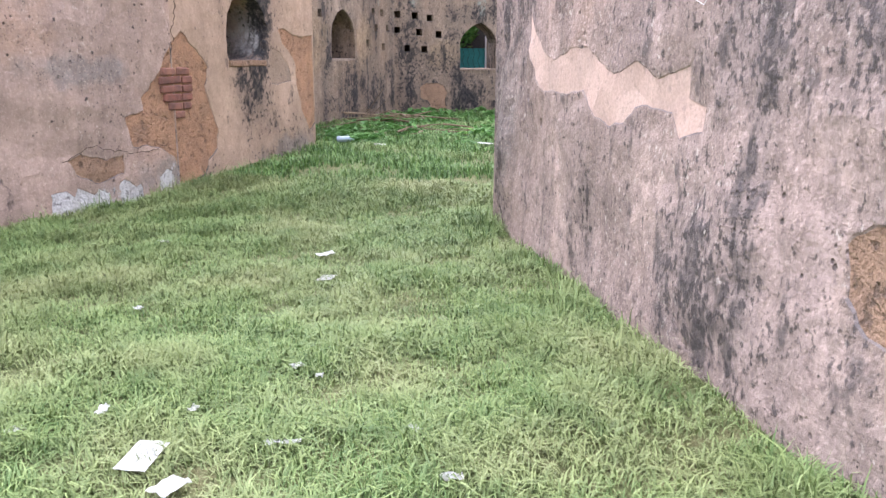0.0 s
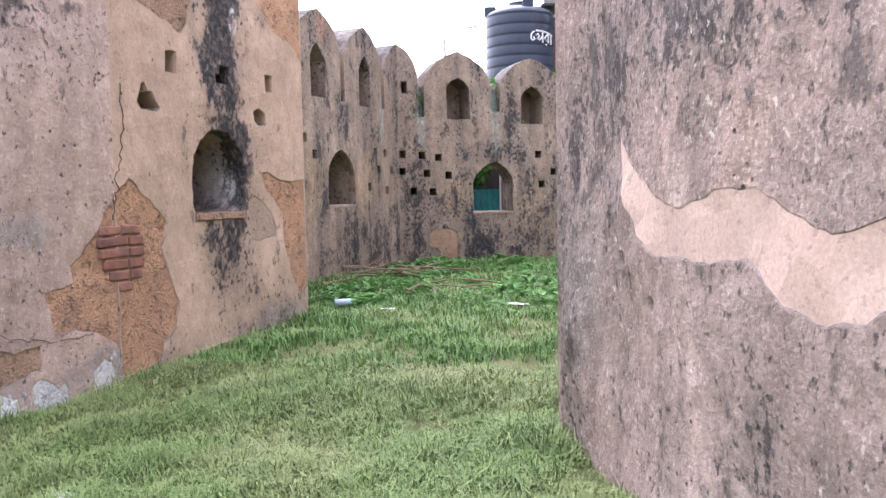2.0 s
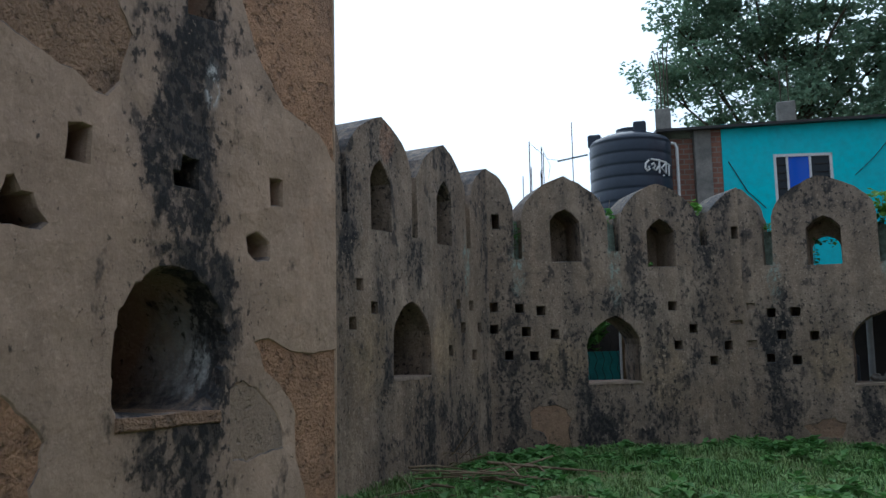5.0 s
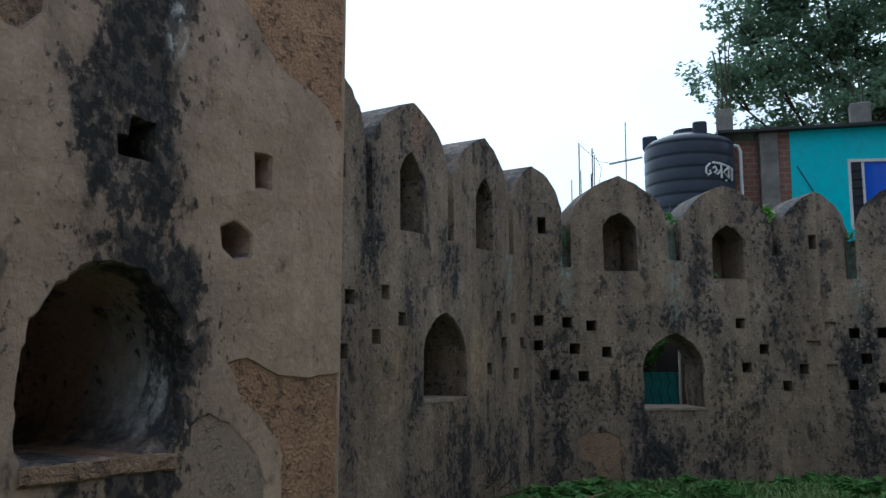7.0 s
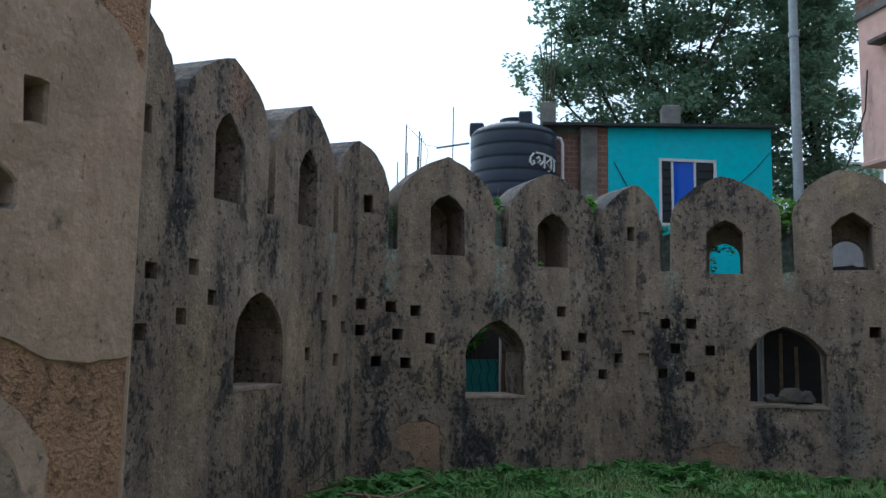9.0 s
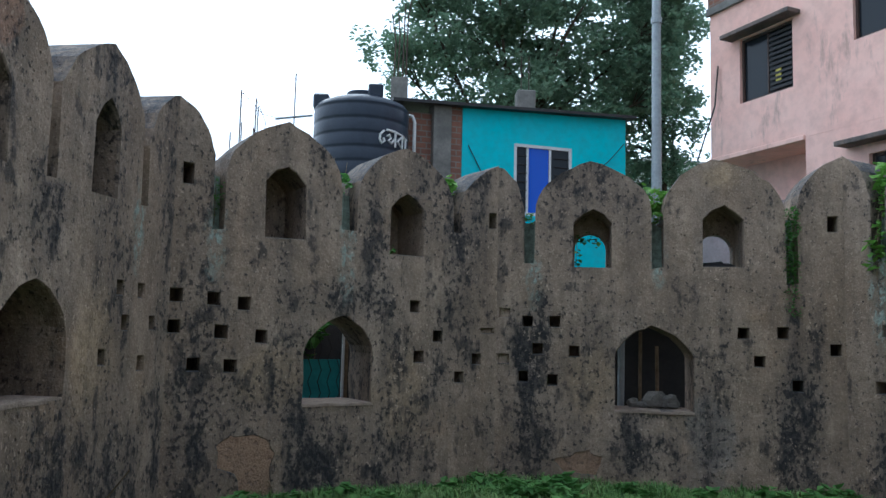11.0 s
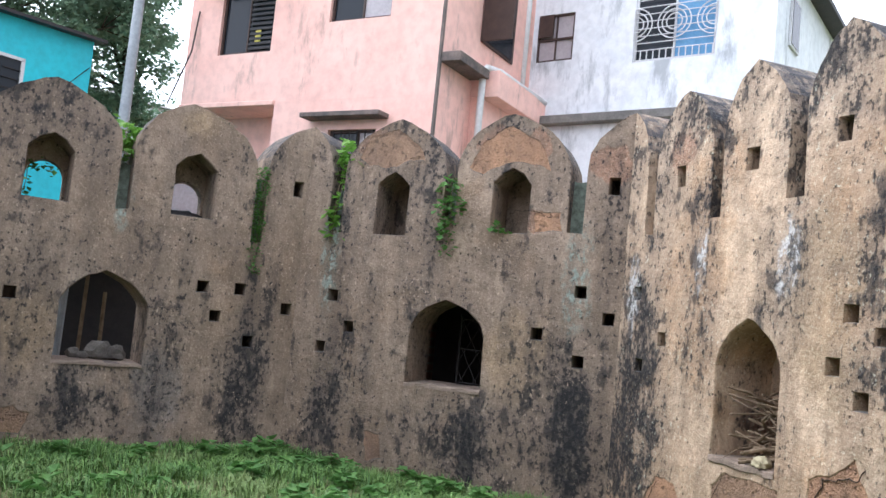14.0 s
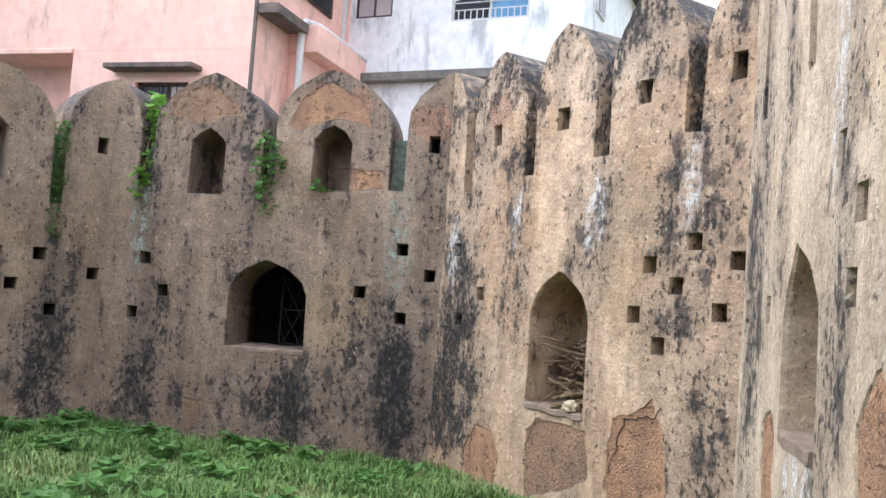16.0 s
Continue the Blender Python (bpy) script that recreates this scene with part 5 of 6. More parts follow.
tagged(leaves("weeds", [((0.42, 13.3, ground_z(0.42, 13.3) + 0.14), (0.2, 0.2, 0.14), 30), ((-0.9, 12.9, 0.1), (0.2, 0.2, 0.1), 20)], M_LEAF_BRIGHT, 13, (0.08, 0.15)), "bright yellow-green broad weeds", "weeds", kind="stuff")


def near_foot(x, y):
    """Within a hand of the two walls of the way in, where the grass grows taller."""
    for P, Q in ((N0, VN), (NB, N0), (R0, R1)):
        o, d, n, L = plan(P, Q)
        v = Vector((x, y, 0)) - o
        if 0 < v.dot(d) < L and (-0.40 if P is R0 else -0.22) < v.dot(n) < -0.01:
            return True
    return False


tagged(blades("grass", 26000, (-5.0, 0.5, 4.0, 10.8), 0.16, 0.0042, M_GRASS, 8, 0.9, near_foot), "taller grass along the wall foot", "grass", kind="stuff")


# ---- the town behind the walls ----
def local_box(name, parent, mat, x0, y0, z0, x1, y1, z1, bev=0.0, label=""):
    return part(name, box(x0, y0, z0, x1, y1, z1, bev), mat, parent, label)


def pierced(name, parent, mat, x0, x1, z0, z1, windows, thick=0.2, label=""):
    """A wall in its thing's xz plane, front at y = 0, with window openings (x0, z0, x1, z1) through it."""
    xs = sorted({x0, x1, *[w[0] for w in windows], *[w[2] for w in windows]})
    zs = sorted({z0, z1, *[w[1] for w in windows], *[w[3] for w in windows]})
    bm = bmesh.new()

    def solid(i, j):
        if not (0 <= i < len(xs) - 1 and 0 <= j < len(zs) - 1):
            return False
        cx, cz = (xs[i] + xs[i + 1]) / 2, (zs[j] + zs[j + 1]) / 2
        return not any(w[0] < cx < w[2] and w[1] < cz < w[3] for w in windows)

    def quad(*ps):
        bm.faces.new([bm.verts.new(p) for p in ps])

    for i in range(len(xs) - 1):
        for j in range(len(zs) - 1):
            if not solid(i, j):
                continue
            a, b, c, d = xs[i], xs[i + 1], zs[j], zs[j + 1]
            quad((a, 0, c), (b, 0, c), (b, 0, d), (a, 0, d))
            quad((a, thick, d), (b, thick, d), (b, thick, c), (a, thick, c))
            if not solid(i - 1, j):
                quad((a, 0, c), (a, 0, d), (a, thick, d), (a, thick, c))
            if not solid(i + 1, j):
                quad((b, 0, d), (b, 0, c), (b, thick, c), (b, thick, d))
            if not solid(i, j - 1):
                quad((b, 0, c), (a, 0, c), (a, thick, c), (b, thick, c))
            if not solid(i, j + 1):
                quad((a, 0, d), (b, 0, d), (b, thick, d), (a, thick, d))
    bmesh.ops.remove_doubles(bm, verts=bm.verts, dist=0.0005)
    return part(name, bm, mat, parent, label)


def window(parent, x0, z0, x1, z1, frame_mat, panes, bars=0, depth=0.1, w=0.05, grille=False):
    """A window in an opening: frame, panes (relative width, material) side by side, upright bars."""
    bm = bmesh.new()
    for a, b, c, d in ((x0, z0, x1, z0 + w), (x0, z1 - w, x1, z1), (x0, z0, x0 + w, z1), (x1 - w, z0, x1, z1)):
        box(a, depth - 0.03, b, c, depth + 0.04, d, 0.0, bm)
    fr = part("window", bm, frame_mat, parent)
    x, total = x0 + w, sum(p[0] for p in panes)
    for k, (rel, mat) in enumerate(panes):
        nx = x + (x1 - x0 - 2 * w) * rel / total
        part("pane", box(x, depth + 0.01, z0 + w, nx, depth + 0.02, z1 - w), mat, fr)
        if k < len(panes) - 1:
            part("mullion", box(nx - w * 0.4, depth - 0.02, z0 + w, nx + w * 0.4, depth + 0.035, z1 - w), frame_mat, fr)
        x = nx
    for k in range(bars):
        bx = x0 + (x1 - x0) * (k + 0.5) / bars
        part("bar", tube([(bx, depth - 0.05, z0), (bx, depth - 0.05, z1)], 0.012, 6), M_BARS, fr)
    return fr


def facing(P, Q):
    d = Vector((Q[0] - P[0], Q[1] - P[1]))
    return math.degrees(math.atan2(d.y, d.x))


# turquoise house
T0, T1 = (-0.03, 25.2), (3.55, 26.16)
house = thing("house", "small turquoise painted house with a dark sheet roof", "house", (T0[0], T0[1], 0), facing(T0, T1))
pierced("wall", house, M_BLUE, 0, 3.70, -0.3, 6.47, [(1.13, 4.25, 2.43, 5.73)], 0.2)
window(house, 1.13, 4.25, 2.43, 5.73, M_FRAME, [(0.24, M_GLASS), (0.5, M_BLUEGLASS), (0.42, M_GLASS)], 0, 0.03, 0.06)
for k in range(7):
    local_box("bar", house, M_BARS, 1.17, 0.01, 4.4 + k * 0.18, 1.42, 0.03, 4.42 + k * 0.18)
    local_box("bar", house, M_BARS, 2.05, 0.01, 4.4 + k * 0.18, 2.38, 0.03, 4.42 + k * 0.18)
local_box("wall", house, M_BLUE, 3.5, 0.2, -0.3, 3.70, 4.0, 6.47)
local_box("wall", house, M_BRICKWALL, -0.24, 0.02, -0.3, -0.003, 0.5, 6.40, label="bare brick wall end")
local_box("column", house, M_CONCRETE, -0.62, -0.04, -0.3, -0.243, 0.35, 6.38, 0.01)
local_box("wall", house, M_BRICKWALL, -1.35, 0.12, -0.3, -0.623, 0.4, 6.2, label="bare brick side wall")
bm = box(-1.5, -0.22, 6.47, 3.85, 4.2, 6.53)
for v in bm.verts:
    v.co.z += (0.12 if v.co.y > 1 else 0.0) - (0.17 if v.co.x < -1 else 0.0)
part("roof", bm, M_DARKMETAL_SHADE, house)
for k, (a, b, c, d) in enumerate((((0.12, -0.02, 5.6), (0.5, -0.03, 4.9), (0.9, -0.02, 4.5), 0.01), ((2.9, -0.02, 5.2), (3.3, -0.03, 5.55), (3.66, -0.02, 5.95), 0.008))):
    part("cable", tube([a, b, c], d, 5), M_BARS, house)

# rooftop with the tank
stand = thing("outbuilding", "low grey concrete outbuilding carrying a water tank", "building", (-2.1, 24.8, -0.3))
local_box("wall", stand, M_CONCRETE, -1.5, -1.3, 0, 1.05, 2.6, 4.45, 0.02)
local_box("roof", stand, M_CONCRETE, -1.65, -1.4, 4.45, 1.1, 2.7, 4.6, 0.02)
tank = thing("water_tank", "ribbed black plastic water tank with white lettering", "water tank", (-2.03, 24.62, 4.3))
prof = [(0.86, 0.0), (0.91, 0.05)]
for k in range(6):
    z = 0.12 + k * 0.27
    prof += [(0.915, z), (0.915, z + 0.17), (0.903, z + 0.19), (0.903, z + 0.23), (0.915, z + 0.25)]
prof += [(0.91, 1.74), (0.85, 1.82), (0.62, 1.92), (0.34, 1.97), (0.33, 2.02), (0.26, 2.05)]
part("body", lathe(prof, 48), M_TANK, tank, smooth=True)
local_box("lug", tank, M_TANK, 0.14, -0.55, 1.80, 0.42, -0.35, 2.16, 0.03)
local_box("lug", tank, M_TANK, -0.92, -0.25, 1.72, -0.62, 0.05, 2.02, 0.03)
part("lid", lathe([(0.30, 2.04), (0.30, 2.10), (0.2, 2.13)], 24), M_TANK, tank)


def on_tank(u, z):
    """A place on the tank's skin: u metres round from the side that faces the court."""
    a = -math.pi / 2 + u / 0.93
    return Vector((0.928 * math.cos(a), 0.928 * math.sin(a), z))


MARK = [[(0.50, 1.20), (0.42, 1.12), (0.41, 1.02), (0.46, 0.96), (0.51, 1.0), (0.48, 1.06)], [(0.55, 1.22), (0.75, 1.21), (0.98, 1.18), (1.16, 1.14)], [(0.56, 1.10), (0.61, 1.14), (0.65, 1.07), (0.59, 1.02), (0.66, 0.98), (0.74, 1.07)],
        [(0.76, 1.20), (0.76, 0.92)], [(0.98, 1.17), (0.82, 1.04), (0.97, 0.93), (0.98, 1.17)], [(0.88, 0.88), (0.90, 0.88)], [(1.10, 1.15), (1.10, 0.90)]]
for line in MARK:
    part("lettering", tube([on_tank(u, z) for u, z in line], 0.022, 6), M_LETTER, tank)
pipe = thing("water_pipe", "white plastic water pipe beside the tank", "pipe", (-1.0, 24.75, 0))
part("pipe", tube([(0, 0, 4.3), (0, 0, 5.9), (-0.04, 0, 6.02), (-0.3, 0, 6.08)], 0.035, 8), M_PIPE, pipe)

column = thing("concrete_column", "bare concrete column with steel rods sticking out", "column", (-1.35, 26.3, -0.3))
local_box("shaft", column, M_CONCRETE, -0.18, -0.15, 0, 0.18, 0.2, 7.55, 0.01)
for k, (x, y) in enumerate(((-0.12, -0.1), (-0.04, 0.1), (0.06, -0.1), (0.13, 0.1))):
    part("rod", tube([(x, y, 7.5), (x + 0.02, y, 8.35 + 0.2 * k), (x + 0.05 * (k - 1.5), y, 8.95 + 0.12 * k)], 0.016, 5), M_RUST, column)
column2 = thing("concrete_column", "short bare concrete column stub above the roof", "column", (1.56, 27.6, -0.3))
local_box("shaft", column2, M_CONCRETE, -0.22, -0.2, 0, 0.22, 0.2, 7.75, 0.03)
for x in (-0.1, 0.08):
    part("rod", tube([(x, 0, 7.7), (x, 0.02, 8.6)], 0.012, 5), M_RUST, column2)

rods = thing("steel_rods", "rusty reinforcing rods standing behind the wall", "rods", (-3.8, 23.95, -0.3))
for x, top, r in ((-0.45, 6.5, 0.014), (-0.42, 5.9, 0.012), (-0.17, 6.35, 0.014), (-0.13, 6.2, 0.012), (-0.62, 5.7, 0.012), (-0.2, 5.8, 0.014), (0.54, 6.85, 0.012)):
    part("rod", tube([(x, 0, 0), (x + 0.02, 0.02, top * 0.7), (x + 0.03, 0, top)], r, 5), M_RUST, rods)
part("rod", tube([(0.22, 0, 5.98), (0.9, 0.05, 6.08)], 0.022, 6), M_POLE, rods)
part("cable", tube([(-0.4, 0, 6.45), (0.0, 0, 6.05), (0.25, 0, 6.0)], 0.006, 4), M_BARS, rods)
part("cable", tube([(-0.15, 0, 6.35), (0.05, 0, 5.9), (0.0, 0, 5.6)], 0.006, 4), M_BARS, rods)

pole = thing("lamp_post", "tall slim galvanised steel lamp post", "lamp post", (3.3, 23.1, -0.3))
part("shaft", tube([(0, 0, 0), (0, 0, 5), (0.0, 0, 8), (0.02, 0, 12.5)], [0.10, 0.09, 0.08, 0.06], 14), M_POLE, pole, smooth=True)
part("collar", tube([(0, 0, 7.75), (0, 0, 7.85)], 0.10, 14), M_POLE, pole)
part("base_plate", box(-0.2, -0.2, 0, 0.2, 0.2, 0.03, 0.005), M_POLE, pole)

# pink building
K0, K1 = (5.69, 26.91), (8.01, 20.90)
pink = thing("apartment_building", "faded pink plastered apartment building with stained ledges", "building", (K0[0], K0[1], 0), facing(K0, K1))
KL = length_of(K0, K1)
pierced("wall", pink, M_PINKHOUSE, 0, KL, 5.80, 12.5, [(0.92, 6.89, 2.38, 8.30), (3.82, 7.38, 5.26, 8.9), (0.92, 9.6, 2.38, 11.0), (3.82, 9.6, 5.26, 11.0)], 0.25)
pierced("wall", pink, M_PINKHOUSE, 2.66, KL, -0.3, 5.797, [(4.08, 3.9, 5.2, 5.20)], 0.25)
local_box("wall", pink, M_PINKHOUSE, 0.0, 0.9, -0.3, 2.7, 1.1, 5.797, label="set-back lower wall")
window(pink, 0.92, 6.89, 2.38, 8.30, M_DARKFRAME, [(1, M_GLASS), (1, M_GLASS)], 0, 0.1)
for k in range(12):
    local_box("louvre", pink, M_DARKMETAL_SHADE, 1.70, 0.06, 6.98 + 0.105 * k, 2.32, 0.085, 7.03 + 0.105 * k)
window(pink, 3.82, 7.38, 5.26, 8.9, M_DARKFRAME, [(0.52, M_GLASS), (0.48, M_PINKPANEL)], 0, 0.1)
window(pink, 4.08, 3.9, 5.2, 5.2, M_DARKFRAME, [(0.6, M_GLASS), (0.4, M_PINKPANEL)], 6, 0.12)
window(pink, 0.92, 9.6, 2.38, 11.0, M_DARKFRAME, [(1, M_GLASS), (1, M_GLASS)], 0, 0.1)
window(pink, 3.82, 9.6, 5.26, 11.0, M_DARKFRAME, [(1, M_GLASS), (1, M_GLASS)], 0, 0.1)
local_box("cloth", pink, M_YELLOW, 1.86, 0.07, 7.15, 2.0, 0.09, 7.45, label="yellow cloth inside the window")
for a, b, z in ((0.68, 2.6, 8.33), (3.62, 5.46, 5.38), (3.62, 5.46, 8.98)):
    local_box("ledge", pink, M_STAINED, a, -0.35, z, b, -0.003, z + 0.09, 0.01, "stained concrete window ledge")
local_box("ledge", pink, M_PINKHOUSE, -0.02, -0.05, 5.74, 2.66, 0.9, 5.84, 0.01)
for z in (9.15,):
    local_box("band", pink, M_CONCRETE, -0.05, -0.08, z, 2.3, -0.003, z + 0.18, 0.01)
local_box("wall", pink, M_BRICKWALL, -0.06, -0.012, 9.335, 2.3, -0.003, 12.4, label="bare brick upper wall")
local_box("vent", pink, M_STAINED, 2.42, -0.02, 9.12, 2.80, -0.003, 9.32, label="small vent with dark strips for its holes")
# dark strips laid on the solid vent in place of its shaded holes
for k in range(5):
    local_box("slot", pink, M_DARKMETAL_SHADE, 2.45 + 0.07 * k, -0.025, 9.15, 2.49 + 0.07 * k, -0.021, 9.29)
# added wall; its mauve stands for the pink wall lying in shade
local_box("shaded_wall", pink, M_PINK_SHADED, -3.2, 0.5, -0.3, 2.6, 0.8, 4.75, label="low added wall coloured as shaded pink paint")
# its flank, square to the front
SL = 4.3
local_box("wall", pink, M_PINKHOUSE, KL - 0.25, 0.252, -0.3, KL, SL, 12.5, label="pink side wall")
local_box("downpipe", pink, M_STAINED, KL - 0.03, -0.03, 4.0, KL + 0.02, 0.03, 12.4, label="stained corner strip")
local_box("beam", pink, M_STAINED, KL + 0.003, 0.0, 6.42, KL + 0.42, 1.2, 6.60, 0.01, "stained concrete beam")
local_box("beam", pink, M_PINKHOUSE, KL + 0.003, 1.28, 6.10, KL + 0.6, 4.2, 6.62, 0.01)
local_box("wall", pink, M_PINKHOUSE, KL + 0.003, 1.32, -0.3, KL + 0.25, SL, 6.10)
fl = part("window", box(KL + 0.003, 1.5, 7.3, KL + 0.05, 2.95, 8.9, 0.005), M_DARKFRAME, pink)
part("pane", box(KL + 0.052, 1.6, 7.35, KL + 0.06, 2.85, 8.85), M_GLASS, fl)
part("shutter", box(KL + 0.02, 1.45, 7.3, KL + 0.7, 1.5, 8.75, 0.005), M_DARKFRAME, fl)
part("drain_pipe", tube([(KL + 0.3, 1.16, 3.5), (KL + 0.3, 1.16, 6.55), (KL + 0.34, 1.22, 6.66), (KL + 0.45, 1.6, 6.68), (KL + 0.6, 4.2, 6.6)], 0.07, 10), M_PIPE, pink, "white plastic drain pipe", True)
part("cable", tube([(0.3, -0.05, 7.9), (0.25, -0.1, 7.0), (0.6, -0.9, 5.6)], 0.018, 5), M_BARS, pink)
local_box("roof", pink, M_CONCRETE, -0.1, -0.1, 12.5, KL + 0.1, SL + 0.1, 12.7)

# white building
W0, W1 = (11.5, 22.1), (12.8, 17.1)
white = thing("apartment_building", "chalky white house with ornamental window grilles", "building", (W0[0], W0[1], 0), facing(W0, W1))
WL = length_of(W0, W1)
pierced("wall", white, M_WHITEHOUSE, 0, WL, 6.28, 12.5, [(0.12, 7.55, 1.0, 8.6), (2.38, 7.34, 4.06, 8.9)], 0.25)
pierced("wall", white, M_WHITEHOUSE, 0, WL, -0.3, 6.10, [], 0.25)
local_box("ledge", white, M_CONCRETE, -0.1, -0.25, 6.10, WL + 0.05, 0.2, 6.28, 0.01, "grey concrete floor ledge")
window(white, 0.12, 7.55, 1.0, 8.6, M_DARKFRAME, [(1, M_PINKPANEL), (1, M_PINKPANEL)], 0, 0.05, 0.04)
local_box("transom", white, M_DARKFRAME, 0.13, 0.02, 8.02, 0.99, 0.08, 8.07)
local_box("shutter", white, M_DARKFRAME, 0.15, -0.02, 8.1, 0.5, 0.01, 8.6, label="open dark casement")
win = window(white, 2.38, 7.34, 4.06, 8.9, M_FRAME, [(1, M_GLASS), (1, M_BLUEPANE)], 0, 0.06, 0.05)
gr = bmesh.new()
for k in range(13):
    x = 2.42 + 1.6 * k / 12
    tube([(x, -0.02, 7.36), (x, -0.02, 7.56)], 0.012, 5, gr)
for k in range(9):
    z = 7.56 + 0.15 * k
    tube([(2.4, -0.02, z), (4.04, -0.02, z)], 0.011, 5, gr)
for cx in (2.42, 3.22, 4.02):
    for r in (0.16, 0.25, 0.34):
        tube([(min(4.05, max(2.39, cx + r * math.cos(a * 0.2618))), -0.03, 8.1 + r * math.sin(a * 0.2618)) for a in range(25)], 0.014, 5, gr, False)
part("grille", gr, M_FRAME, win, "white ornamental iron grille")
part("drain_pipe", tube([(-0.12, -0.1, 4), (-0.12, -0.1, 12.3)], 0.07, 10), M_PIPE, white, "white plastic drain pipe", True)
local_box("post", white, M_WHITEHOUSE, -0.45, 0.0, -0.3, -0.2, 0.3, 12.5)
local_box("wall", white, M_WHITEHOUSE, WL - 0.25, 0.252, -0.3, WL, 6.0, 9.2, label="white side wall")
local_box("roof", white, M_DARKMETAL_SHADE, WL - 0.4, -0.3, 9.2, WL + 0.35, 6.2, 9.3)
fw = part("window", box(WL + 0.003, 0.9, 7.7, WL + 0.05, 1.6, 8.7, 0.005), M_FRAME, white)
part("pane", box(WL + 0.052, 0.96, 7.75, WL + 0.06, 1.54, 8.65), M_GLASS, fw)

far_house = thing("house", "small white house far off behind trees", "house", (8.4, 38.0, -0.3))
local_box("wall", far_house, M_WHITEHOUSE, -1.6, 0, 0, 1.6, 3, 8.4, 0.02)
bm = bmesh.new()
vs = [bm.verts.new(p) for p in ((-1.8, -0.2, 8.4), (1.8, -0.2, 8.4), (1.8, 3.2, 8.4), (-1.8, 3.2, 8.4), (-0.2, 1.5, 8.95), (0.2, 1.5, 8.95))]
for f in ((0, 1, 5, 4), (1, 2, 5), (2, 3, 4, 5), (3, 0, 4), (3, 2, 1, 0)):
    bm.faces.new([vs[i] for i in f])
part("roof", bm, M_CONCRETE, far_house)


# ---- trees ----
def tree(label, at, height, crown, count, seed, size=(0.10, 0.20), lean=0.0):
    """crown: (dx, dy, z, rx, rz) of its clumps of foliage."""
    root = thing("tree", label, "tree", at)
    r = random.Random(seed)
    bm = bmesh.new()
    trunk = [(lean * t * t + 0.12 * math.sin(t * 5 + seed), 0.1 * math.sin(t * 4), height * 0.62 * t) for t in (0, 0.2, 0.4, 0.6, 0.8, 1.0)]
    tube(trunk, [0.30, 0.26, 0.22, 0.17, 0.13, 0.09], 10, bm)
    spots = []
    for dx, dy, z, rx, rz in crown:
        k = r.choice((3, 4, 5))
        a, b = Vector(trunk[k]), Vector((dx, dy, z))
        mid = a.lerp(b, 0.5) + Vector((r.uniform(-0.3, 0.3), r.uniform(-0.3, 0.3), 0.35))
        tube([a, mid, b], [0.07, 0.045, 0.02], 6, bm)
        for _ in range(4):
            c = b + Vector((r.uniform(-rx, rx), r.uniform(-rx, rx), r.uniform(-rz, rz))) * 0.8
            tube([mid.lerp(b, 0.6), b.lerp(c, 0.5) + Vector((0, 0, 0.1)), c], [0.022, 0.014, 0.006], 5, bm)
        n = int(2.5 * count * rx * rx * rz)
        for _ in range(26):
            v = Vector((r.gauss(0, 1), r.gauss(0, 1), r.gauss(0, 1))).normalized() * r.uniform(0.3, 1.0)
            c = b + Vector((v.x * rx, v.y * rx, v.z * rz))
            q = r.uniform(0.24, 0.44)
            spots.append((c, (rx * q, rx * q, rz * q * 0.8), max(14, n // 26)))
    part("trunk", bm, M_BARK, root, smooth=True)
    lv = leaves("crown", spots, M_HAZYLEAF, seed, size, 0.6, 0.40, 0.6)
    lv.parent = root
    return root


tree("large dark green leafy tree behind the houses", (2.0, 31.0, -0.3), 13,
     [(-2.6, 0, 10.2, 1.5, 1.4), (-1.6, 0.4, 12.4, 1.7, 1.5), (0.2, 0, 13.2, 1.9, 1.6), (0.4, 0.5, 10.6, 1.9, 1.5), (2.2, 0, 12.2, 1.8, 1.6), (2.6, 0.4, 9.8, 1.7, 1.5), (-0.6, -0.5, 8.6, 1.6, 1.0), (-2.2, 0.3, 8.5, 1.1, 0.9), (4.0, 0.2, 11.0, 1.5, 1.6), (1.8, 0, 8.0, 1.5, 1.0), (-3.0, 0, 11.6, 1.0, 1.0), (2.0, 0, 14.5, 1.8, 1.4), (-1.0, 0, 14.6, 1.6, 1.2), (-3.6, 0.2, 9.6, 1.0, 1.2), (0.8, 0.4, 9.2, 1.5, 1.0), (3.6, 0, 8.8, 1.4, 1.1), (-1.4, 0.6, 10.6, 1.5, 1.2)], 330, 3)
tree("dark green leafy tree beside the pink building", (6.3, 32.5, -0.3), 12,
     [(-0.2, 0, 10.2, 1.3, 1.4), (0.3, 0, 8.4, 1.2, 1.2), (-1.2, 0, 9.2, 1.2, 1.2), (-0.8, 0, 12.0, 1.3, 1.4), (0.6, 0, 11.6, 1.0, 1.0), (-1.6, 0, 7.4, 1.3, 0.8), (0.0, 0, 7.0, 1.4, 0.7)], 380, 5)
tree("low dark green tree in front of a far white house", (5.8, 33.0, -0.3), 7,
     [(-1.2, 0, 6.6, 1.1, 0.7), (0.2, 0, 6.9, 1.2, 0.7), (1.4, 0, 6.6, 1.0, 0.7), (0.4, -0.4, 5.6, 1.6, 0.7), (-1.4, -0.3, 5.6, 1.2, 0.7)], 260, 7)
tree("feathery tree behind the white building", (16.0, 20.5, -0.3), 13, [(-1.2, 0, 10.9, 0.9, 0.5), (-0.2, 0, 11.5, 1.0, 0.6), (0.9, 0, 11.2, 0.9, 0.6)], 200, 9, (0.08, 0.16))


